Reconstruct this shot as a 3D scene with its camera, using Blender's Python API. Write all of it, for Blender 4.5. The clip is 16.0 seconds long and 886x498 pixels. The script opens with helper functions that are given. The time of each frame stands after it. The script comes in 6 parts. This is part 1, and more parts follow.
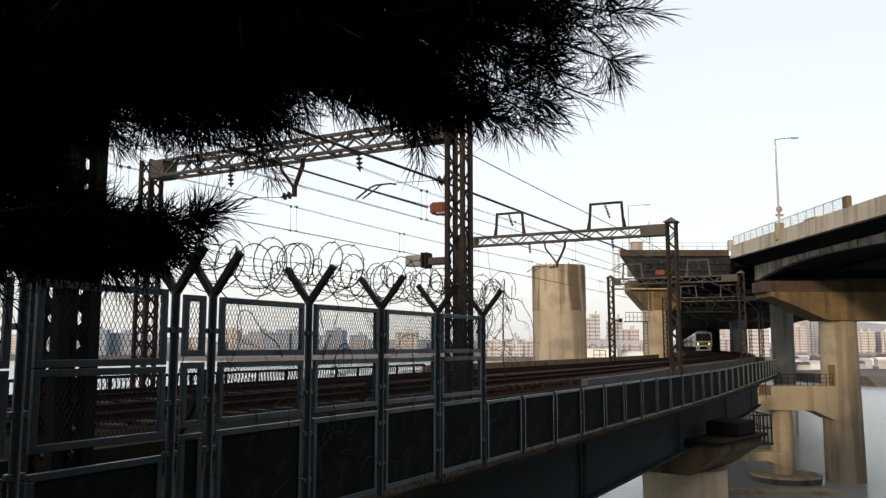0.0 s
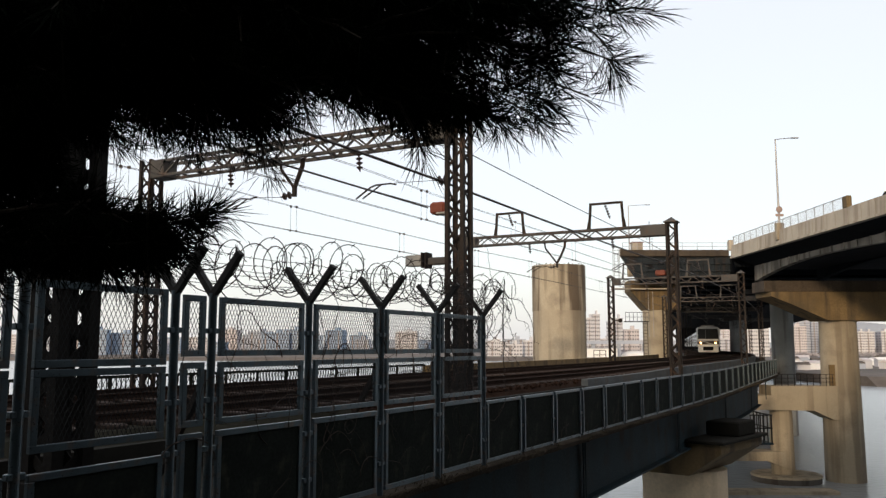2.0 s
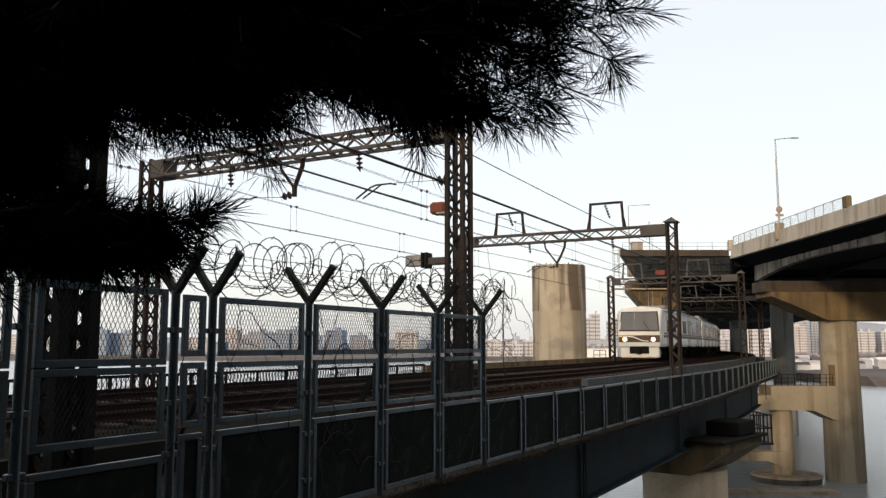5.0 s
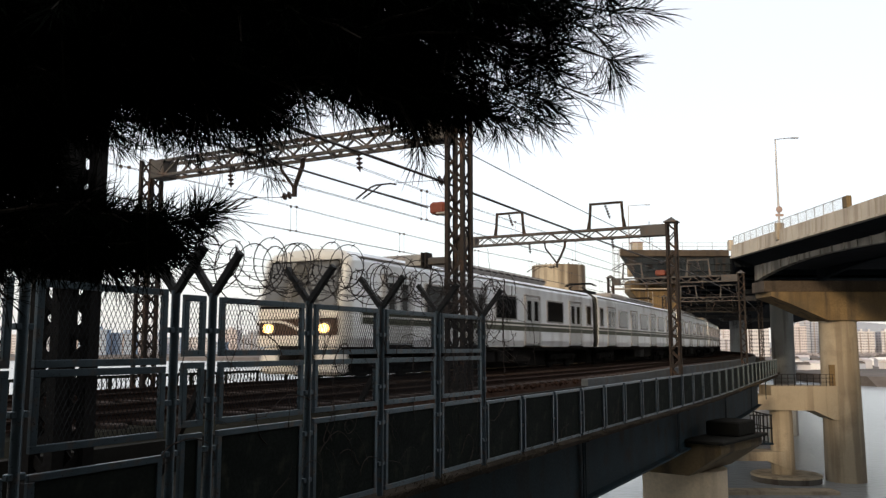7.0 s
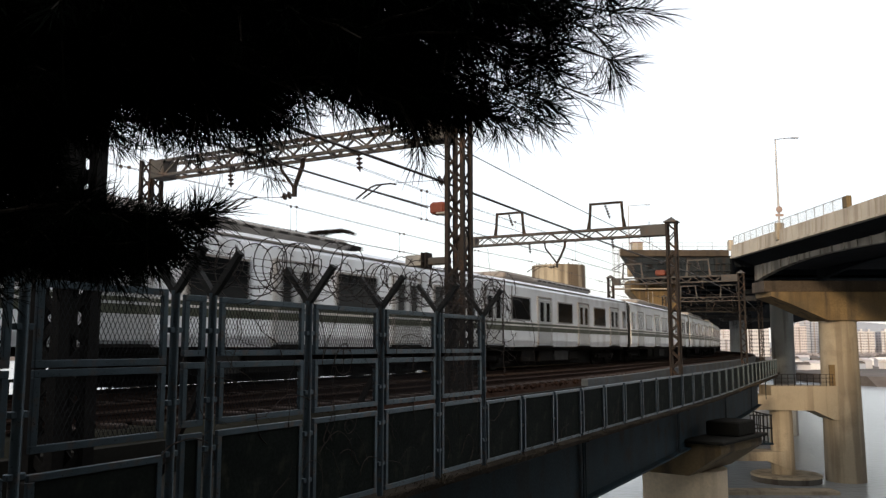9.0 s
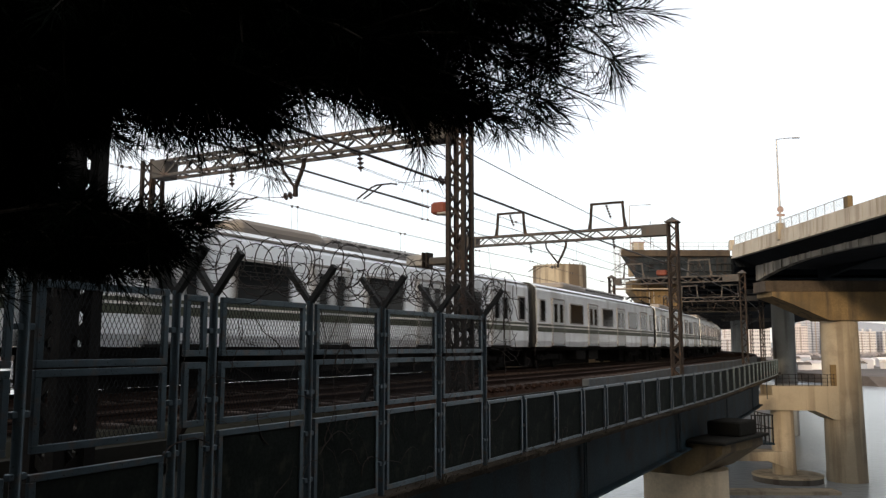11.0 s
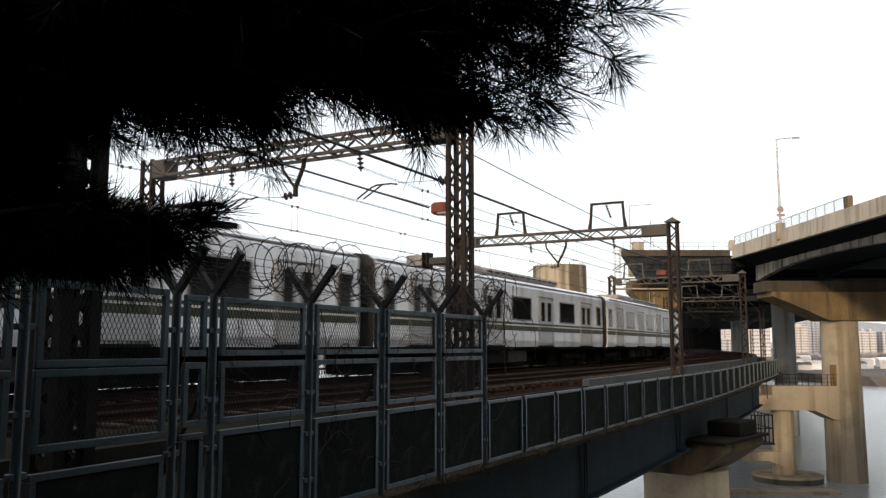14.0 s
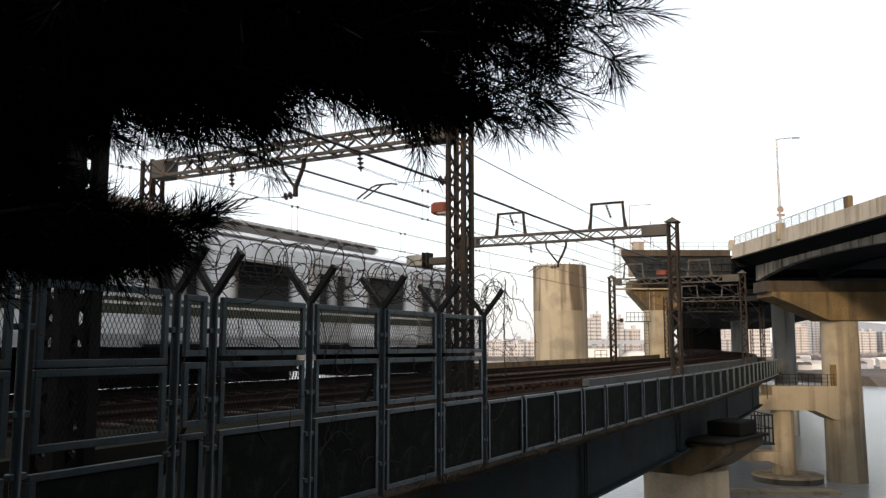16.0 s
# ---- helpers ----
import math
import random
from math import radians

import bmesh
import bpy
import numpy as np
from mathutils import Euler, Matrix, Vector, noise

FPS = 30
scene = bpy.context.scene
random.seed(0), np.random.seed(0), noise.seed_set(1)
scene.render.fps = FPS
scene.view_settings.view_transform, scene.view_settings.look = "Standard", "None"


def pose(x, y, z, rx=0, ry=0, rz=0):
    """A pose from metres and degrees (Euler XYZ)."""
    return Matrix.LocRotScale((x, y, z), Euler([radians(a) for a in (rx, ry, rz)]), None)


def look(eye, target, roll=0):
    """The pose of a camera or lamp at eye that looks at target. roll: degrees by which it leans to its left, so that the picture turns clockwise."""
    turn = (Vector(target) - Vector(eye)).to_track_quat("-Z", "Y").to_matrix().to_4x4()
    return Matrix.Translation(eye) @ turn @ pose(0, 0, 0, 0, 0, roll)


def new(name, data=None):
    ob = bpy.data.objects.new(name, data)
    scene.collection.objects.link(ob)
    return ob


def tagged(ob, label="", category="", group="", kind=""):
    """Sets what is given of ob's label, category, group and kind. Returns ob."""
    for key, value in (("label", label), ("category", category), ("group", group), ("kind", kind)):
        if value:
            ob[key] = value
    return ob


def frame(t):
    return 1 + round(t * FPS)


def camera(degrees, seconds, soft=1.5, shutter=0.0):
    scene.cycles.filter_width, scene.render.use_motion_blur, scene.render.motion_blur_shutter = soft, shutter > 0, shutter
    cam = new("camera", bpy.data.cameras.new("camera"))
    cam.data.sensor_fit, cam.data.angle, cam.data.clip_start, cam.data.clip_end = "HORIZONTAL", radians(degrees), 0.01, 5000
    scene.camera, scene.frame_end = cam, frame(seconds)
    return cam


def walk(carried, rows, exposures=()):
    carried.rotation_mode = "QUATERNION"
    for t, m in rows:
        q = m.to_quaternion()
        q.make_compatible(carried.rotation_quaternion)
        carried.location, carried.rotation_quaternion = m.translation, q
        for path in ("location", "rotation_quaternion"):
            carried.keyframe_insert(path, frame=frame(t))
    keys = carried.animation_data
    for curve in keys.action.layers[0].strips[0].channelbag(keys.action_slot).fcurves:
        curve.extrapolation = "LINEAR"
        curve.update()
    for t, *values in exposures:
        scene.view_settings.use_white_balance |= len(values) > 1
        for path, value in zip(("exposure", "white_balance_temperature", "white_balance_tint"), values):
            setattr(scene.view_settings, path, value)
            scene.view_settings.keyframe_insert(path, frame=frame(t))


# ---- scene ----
cam = camera(56.8, 16.0, soft=1.35, shutter=0.35)
EYE = 0.95
PITCH = 96.8
walk(cam, [(0.0, pose(0, 0, EYE, PITCH, 0, 0)), (9.2, pose(0, 0, EYE, PITCH, 0, 0)),
           (11.3, pose(0, 0, EYE, PITCH, 0, 0.075)), (16.0, pose(0, 0, EYE, PITCH, 0, 0.075))],
     exposures=[(0.0, 0.0), (5.0, 0.0), (9.0, 0.22), (16.0, 0.22)])

# ---- world and sun ----
SUN_AZ, SUN_EL = 200.0, 13.0          # compass bearing (0 = +y, clockwise) and height of the low sun
world = bpy.data.worlds.new("sky")
scene.world = world
world.use_nodes = True
wn = world.node_tree
sky = wn.nodes.new("ShaderNodeTexSky")
sky.sky_type = "NISHITA"
sky.sun_disc = False
sky.sun_elevation = radians(SUN_EL)
sky.sun_rotation = radians(SUN_AZ)
sky.air_density, sky.dust_density, sky.ozone_density = 1.0, 3.0, 1.5
haze = wn.nodes.new("ShaderNodeMix")
haze.data_type = "RGBA"
haze.inputs[0].default_value = 0.5
haze.inputs[7].default_value = (10.3, 10.1, 10.1, 1)
wn.links.new(sky.outputs[0], haze.inputs[6])
wn.links.new(haze.outputs[2], wn.nodes["Background"].inputs[0])
wn.nodes["Background"].inputs[1].default_value = 0.15

sun = new("sun", bpy.data.lights.new("sun", "SUN"))
sun.data.energy, sun.data.angle, sun.data.color = 2.0, radians(3.0), (1.0, 0.76, 0.50)
sa, se = radians(SUN_AZ), radians(SUN_EL)
sun.matrix_world = look((math.sin(sa) * math.cos(se) * 90, math.cos(sa) * math.cos(se) * 90, math.sin(se) * 90), (0, 0, 0))


# ---- materials ----
def mat(name, base, rough=0.7, metal=0.0, var=0.25, scale=3.0, fine=40.0, bump=0.2, streak=None, spots=None, emit=0.0, island=0.0, depth=0.01, spec=0.35):
    """Two scales of noise over a base colour; streak: (colour, amount) of rain runs down the face; spots: (colour, amount, scale) of blotches."""
    m = bpy.data.materials.new(name)
    m.use_nodes = True
    t = m.node_tree
    b = t.nodes["Principled BSDF"]
    co = t.nodes.new("ShaderNodeTexCoord")

    def nz(sc, detail=4.0, vec=None):
        n = t.nodes.new("ShaderNodeTexNoise")
        n.inputs["Scale"].default_value, n.inputs["Detail"].default_value = sc, detail
        t.links.new(vec or co.outputs["Object"], n.inputs["Vector"])
        return n.outputs[0]

    def mix(fac, a, c, mode="MIX"):
        x = t.nodes.new("ShaderNodeMix")
        x.data_type, x.blend_type = "RGBA", mode
        for sock, v in ((x.inputs[0], fac), (x.inputs[6], a), (x.inputs[7], c)):
            if isinstance(v, bpy.types.NodeSocket):
                t.links.new(v, sock)
            else:
                sock.default_value = v
        return x.outputs[2]

    def ramp(v, lo, hi, a=0.0, c=1.0):
        r = t.nodes.new("ShaderNodeMapRange")
        t.links.new(v, r.inputs[0])
        for i, q in enumerate((lo, hi, a, c)):
            r.inputs[i + 1].default_value = q
        return r.outputs[0]

    def shade(k):
        return tuple(min(1, c * k) for c in base) + (1,)

    coarse = nz(scale)
    grain = nz(fine, 6.0)
    col = mix(ramp(coarse, 0.3, 0.7), shade(1 - var), shade(1 + var))
    col = mix(ramp(grain, 0.35, 0.65, 0.0, 0.5), col, shade(1 - var * 0.8))
    if spots:
        col = mix(ramp(nz(spots[2], 8.0), 0.55, 0.68, 0.0, spots[1]), col, spots[0] + (1,))
    if streak:
        mp = t.nodes.new("ShaderNodeMapping")
        mp.inputs["Scale"].default_value = (0.7, 0.7, 0.05)
        t.links.new(co.outputs["Object"], mp.inputs["Vector"])
        col = mix(ramp(nz(1.6, 6.0, mp.outputs[0]), 0.5, 0.62, 0.0, streak[1]), col, streak[0] + (1,))
    if island:
        g = t.nodes.new("ShaderNodeNewGeometry")
        col = mix(ramp(g.outputs["Random Per Island"], 0, 1, 0.0, island), col, shade(0.3))
    t.links.new(col, b.inputs["Base Color"])
    rr = ramp(grain, 0.3, 0.7, max(0.02, rough - 0.12), min(1, rough + 0.12))
    t.links.new(rr, b.inputs["Roughness"])
    b.inputs["Metallic"].default_value = metal
    b.inputs["Specular IOR Level"].default_value = spec
    if bump:
        bp = t.nodes.new("ShaderNodeBump")
        bp.inputs["Strength"].default_value, bp.inputs["Distance"].default_value = bump, depth
        t.links.new(grain, bp.inputs["Height"])
        t.links.new(bp.outputs[0], b.inputs["Normal"])
    if emit:
        b.inputs["Emission Color"].default_value = base + (1,)
        b.inputs["Emission Strength"].default_value = emit
    return m


CONCRETE = mat("weathered concrete", (0.37, 0.318, 0.237), 0.9, var=0.2, scale=0.25, fine=9, bump=0.3, streak=((0.13, 0.10, 0.07), 0.5), spots=((0.17, 0.14, 0.11), 0.5, 0.5))
# dark base with darker streaks and spots
CONCRETE_DARK = mat("dark streaked concrete", (0.085, 0.08, 0.072), 0.9, var=0.3, scale=0.4, fine=9, bump=0.3, streak=((0.05, 0.04, 0.035), 0.8), spots=((0.07, 0.06, 0.05), 0.6, 0.7))
# brown stain, base also taken darker for the deck's shade on the cap
CONCRETE_CAP = mat("brown stained cap concrete", (0.165, 0.115, 0.056), 0.9, var=0.3, scale=0.35, fine=9, bump=0.3, streak=((0.06, 0.045, 0.03), 0.8), spots=((0.09, 0.07, 0.045), 0.6, 0.6))
CONCRETE_STAINED = mat("rain-streaked pier concrete", (0.36, 0.31, 0.23), 0.9, var=0.2, scale=0.3, fine=9, bump=0.3, streak=((0.085, 0.06, 0.04), 0.9), spots=((0.14, 0.115, 0.095), 0.6, 0.32))
# sun that doesn't reach the rail pier's shafts is put into this pale base
CONCRETE_SUNLIT = mat("sunlit tan pier concrete", (0.70, 0.57, 0.40), 0.9, var=0.18, scale=0.4, fine=9, bump=0.3, streak=((0.24, 0.18, 0.11), 0.5), spots=((0.30, 0.24, 0.16), 0.5, 0.6))
# the road deck's shade on its piers is put into this grey
CONCRETE_SHADED = mat("shade-grey pier concrete", (0.25, 0.262, 0.262), 0.9, var=0.2, scale=0.3, fine=9, bump=0.3, streak=((0.10, 0.095, 0.09), 0.6), spots=((0.13, 0.13, 0.125), 0.5, 0.4))
DIRT = mat("brown dirt and dead leaves", (0.038, 0.030, 0.022), 0.95, var=0.5, scale=1.5, fine=25, bump=0.8, depth=0.03, spec=0.05)
CONCRETE_PALE = mat("pale parapet concrete", (0.42, 0.375, 0.31), 0.9, var=0.15, scale=0.5, fine=9, bump=0.2, streak=((0.17, 0.13, 0.09), 0.5))
STEEL_BLUE = mat("blue-grey painted girder steel", (0.022, 0.040, 0.050), 0.75, spec=0.15, var=0.3, scale=0.6, fine=25, bump=0.1, streak=((0.025, 0.027, 0.026), 0.6), spots=((0.030, 0.021, 0.015), 0.8, 1.3))
# grey steel, darkened to hold the road bridge's shade on the ramp end
STEEL_END = mat("grimy shade-darkened deck steel", (0.021, 0.027, 0.033), 0.8, var=0.5, scale=0.5, fine=12, bump=0.1, streak=((0.04, 0.03, 0.025), 0.7), spec=0.15)
FENCE = mat("galvanised fence steel", (0.060, 0.083, 0.098), 0.36, spec=0.3, metal=0.6, var=0.25, scale=2.5, fine=60, bump=0.1, spots=((0.12, 0.07, 0.04), 0.5, 6.0))
MESH = mat("dull mesh steel", (0.009, 0.0105, 0.0115), 0.7, metal=0.2, var=0.3, scale=5, fine=60, bump=0, spec=0.15)
VOID = mat("near-black depth", (0.012, 0.012, 0.013), 0.95, var=0.3, scale=0.3, fine=5, bump=0.1, spec=0.05)
ARM = mat("dark fence arm steel", (0.028, 0.028, 0.027), 0.75, metal=0.1, var=0.35, scale=4, fine=60, bump=0.1, spec=0.2)
# base set near black to match its deep tone; blotches are lighter spots
FENCE_DARK = mat("dark fence infill plate", (0.009, 0.0115, 0.0095), 0.85, spec=0.08, var=0.45, scale=2.0, fine=30, bump=0.2, spots=((0.035, 0.034, 0.024), 0.5, 5.0))
RUST_STEEL = mat("brown weathered lattice steel", (0.025, 0.020, 0.0175), 0.75, metal=0.2, spec=0.2, var=0.35, scale=2.0, fine=40, bump=0.25, spots=((0.085, 0.048, 0.03), 0.6, 3.0))
GREY_STEEL = mat("grey weathered beam steel", (0.070, 0.066, 0.063), 0.75, metal=0.2, var=0.3, scale=1.5, fine=40, bump=0.2, spots=((0.10, 0.055, 0.035), 0.6, 3.0))
BALLAST = mat("rusty brown ballast", (0.041, 0.0222, 0.0145), 0.95, spec=0.03, var=0.5, scale=1.2, fine=14, bump=0.9, island=0.5, depth=0.04)
RAIL = mat("rusted rail steel", (0.024, 0.0135, 0.0095), 0.95, spec=0.1, var=0.3, scale=3, fine=50, bump=0.1)
RAIL_TOP = mat("worn rail head", (0.034, 0.022, 0.017), 0.9, spec=0.1, var=0.1, scale=3, fine=50, bump=0)
SLEEPER = mat("rust-dusted concrete sleeper", (0.032, 0.020, 0.0145), 0.9, var=0.3, scale=2, fine=20, bump=0.3)
KERB = mat("grey ballast wall", (0.085, 0.096, 0.104), 0.85, var=0.25, scale=0.8, fine=15, bump=0.2, streak=((0.09, 0.07, 0.05), 0.5))
WIRE = mat("dark copper wire", (0.05, 0.04, 0.035), 0.6, metal=0.6, var=0.2, scale=5, fine=60, bump=0)
BARBED = mat("rusty barbed wire", (0.035, 0.028, 0.024), 0.7, metal=0.5, var=0.3, scale=9, fine=60, bump=0)
INSULATOR = mat("brown glazed insulator", (0.035, 0.025, 0.021), 0.3, var=0.2, scale=9, fine=60, bump=0)
ORANGE = mat("faded orange signal paint", (0.17, 0.045, 0.026), 0.65, var=0.25, scale=4, fine=40, bump=0.1)
PALE_BOX = mat("pale grey box paint", (0.30, 0.295, 0.28), 0.6, var=0.2, scale=4, fine=40, bump=0.1)
TRAIN_WHITE = mat("brushed stainless car side", (0.77, 0.80, 0.825), 0.40, metal=0.6, var=0.10, scale=0.6, fine=3, bump=0, streak=((0.22, 0.20, 0.18), 0.35))
TRAIN_GREY = mat("grey end and door steel", (0.42, 0.435, 0.44), 0.42, metal=0.3, var=0.12, scale=0.9, fine=30, bump=0.04)
TRAIN_ROOF = mat("dusty roof grey", (0.26, 0.25, 0.24), 0.7, var=0.25, scale=1.2, fine=20, bump=0.2)
ROOF_BEIGE = mat("dusty beige roof box paint", (0.235, 0.21, 0.185), 0.7, var=0.2, scale=1.2, fine=20, bump=0.1)
TRAIN_BAND = mat("olive green band paint", (0.042, 0.048, 0.028), 0.5, var=0.15, scale=2, fine=30, bump=0)
TRAIN_FACE = mat("cream cab paint", (0.68, 0.66, 0.62), 0.4, var=0.08, scale=1.5, fine=30, bump=0)
TRAIN_GLASS = mat("dark car window glass", (0.006, 0.007, 0.008), 0.08, spec=0.08, var=0.2, scale=1, fine=10, bump=0)
WINDSCREEN = mat("windscreen glass", (0.06, 0.058, 0.05), 0.06, var=0.1, scale=1, fine=10, bump=0, spec=0.9)
GEAR_GREY = mat("dusty grey gear case", (0.04, 0.04, 0.038), 0.85, var=0.3, scale=2, fine=20, bump=0.2, spec=0.1)
UNDERFRAME = mat("black underframe grime", (0.012, 0.011, 0.010), 0.9, spec=0.08, var=0.4, scale=2, fine=20, bump=0.3)
CAB_GREY = mat("dull grey cab steel", (0.55, 0.555, 0.54), 0.5, metal=0.2, var=0.12, scale=1.5, fine=30, bump=0.02)
SWOOSH = mat("dark brown stripe paint", (0.06, 0.036, 0.026), 0.5, var=0.15, scale=2, fine=30, bump=0)
HEADLAMP = mat("lit headlamp", (1.0, 0.50, 0.14), 0.3, var=0.0, bump=0, emit=9.0)
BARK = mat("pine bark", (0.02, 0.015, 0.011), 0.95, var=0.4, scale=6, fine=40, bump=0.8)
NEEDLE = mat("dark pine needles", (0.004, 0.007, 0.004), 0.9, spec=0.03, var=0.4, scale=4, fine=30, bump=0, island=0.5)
VINE = mat("dry brown creeper", (0.035, 0.025, 0.02), 0.9, var=0.3, scale=9, fine=60, bump=0)
DRY_GRASS = mat("dry grass straw", (0.075, 0.060, 0.040), 0.9, var=0.3, scale=2, fine=30, bump=0, island=0.7, spec=0.1)
RUST_SCALE = mat("brown rust scale", (0.085, 0.056, 0.038), 0.95, var=0.4, scale=3, fine=40, bump=0.3, island=0.6, spec=0.1)
BANK = mat("winter bank earth", (0.115, 0.098, 0.088), 0.95, var=0.35, scale=0.02, fine=0.3, bump=0)
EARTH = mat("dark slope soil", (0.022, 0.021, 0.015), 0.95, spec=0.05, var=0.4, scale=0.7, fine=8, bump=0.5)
# shade under the road decks is put into this near-black base
DECK_SHADE = mat("shade-black deck underside", (0.008, 0.010, 0.013), 0.9, spec=0.05, var=0.4, scale=0.4, fine=8, bump=0.2)
# pale base stands in for light thrown up from the water
WEB_LIT = mat("water-lit grey girder web", (0.24, 0.225, 0.20), 0.85, spec=0.15, var=0.3, scale=0.35, fine=12, bump=0.1, streak=((0.05, 0.042, 0.035), 0.6))
# near-black: shade on upstand, lip, near deck and wall put into the colour
SHADE_BLACK = mat("shade-black streaked concrete", (0.019, 0.018, 0.015), 0.95, spec=0.08, var=0.4, scale=0.5, fine=9, bump=0.3, streak=((0.02, 0.017, 0.013), 0.6))
# brown streaks are its own; base also darkened for shade on ramp and sill
FASCIA = mat("brown streaked fascia concrete", (0.062, 0.047, 0.034), 0.9, var=0.35, scale=0.5, fine=9, bump=0.3, streak=((0.03, 0.024, 0.018), 0.8))
SIGN_FADED = mat("sun-faded pinkish sign back", (0.30, 0.225, 0.20), 0.7, var=0.15, scale=4, fine=30, bump=0)
# distance haze is mixed into the pale bluish colours of these flats
FLATS_WARM = mat("haze-paled white flats", (0.55, 0.545, 0.575), 0.8, var=0.08, scale=0.05, fine=0.5, bump=0)
FLATS_GREY = mat("haze-paled grey flats", (0.36, 0.395, 0.47), 0.8, var=0.08, scale=0.05, fine=0.5, bump=0)
FLATS_PINK = mat("haze-paled pinkish flats", (0.52, 0.485, 0.50), 0.8, var=0.08, scale=0.05, fine=0.5, bump=0)
FLATS_CLADDING = mat("greyish brown cladding", (0.30, 0.265, 0.26), 0.8, var=0.1, scale=0.05, fine=0.5, bump=0)
FLATS_BLUE = mat("haze-paled blue cladding", (0.25, 0.33, 0.45), 0.5, var=0.1, scale=0.05, fine=0.5, bump=0)
FLATS_WINDOW = mat("far window glass", (0.155, 0.155, 0.175), 0.3, var=0.1, scale=0.1, fine=1, bump=0)
# hill blue includes the haze of distance
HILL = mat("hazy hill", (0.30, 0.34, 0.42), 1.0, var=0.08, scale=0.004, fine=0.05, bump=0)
YELLOW = mat("yellow car paint", (0.66, 0.56, 0.06), 0.35, var=0.08, scale=2, fine=30, bump=0)
TENT_WHITE = mat("white tent fabric", (0.75, 0.75, 0.75), 0.8, var=0.08, scale=0.2, fine=2, bump=0)
# trees paled in the colour itself, as if through haze
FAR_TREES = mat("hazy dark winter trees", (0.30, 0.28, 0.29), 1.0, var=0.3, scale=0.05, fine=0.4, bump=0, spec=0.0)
LAMP_GREY = mat("pale lamp post paint", (0.34, 0.34, 0.35), 0.5, metal=0.3, var=0.1, scale=2, fine=30, bump=0)


def water_material():
    m = bpy.data.materials.new("calm grey river")
    m.use_nodes = True
    t = m.node_tree
    b = t.nodes["Principled BSDF"]
    b.inputs["Base Color"].default_value = (0.36, 0.39, 0.41, 1)
    b.inputs["Roughness"].default_value = 0.2
    b.inputs["IOR"].default_value = 1.33
    co = t.nodes.new("ShaderNodeTexCoord")
    n1, n2 = t.nodes.new("ShaderNodeTexNoise"), t.nodes.new("ShaderNodeTexNoise")
    n1.inputs["Scale"].default_value, n2.inputs["Scale"].default_value = 0.35, 1.6
    ad = t.nodes.new("ShaderNodeMath")
    bp = t.nodes.new("ShaderNodeBump")
    bp.inputs["Strength"].default_value, bp.inputs["Distance"].default_value = 0.25, 0.2
    t.links.new(co.outputs["Object"], n1.inputs["Vector"])
    t.links.new(co.outputs["Object"], n2.inputs["Vector"])
    t.links.new(n1.outputs[0], ad.inputs[0])
    t.links.new(n2.outputs[0], ad.inputs[1])
    t.links.new(ad.outputs[0], bp.inputs["Height"])
    t.links.new(bp.outputs[0], b.inputs["Normal"])
    return m


WATER = water_material()


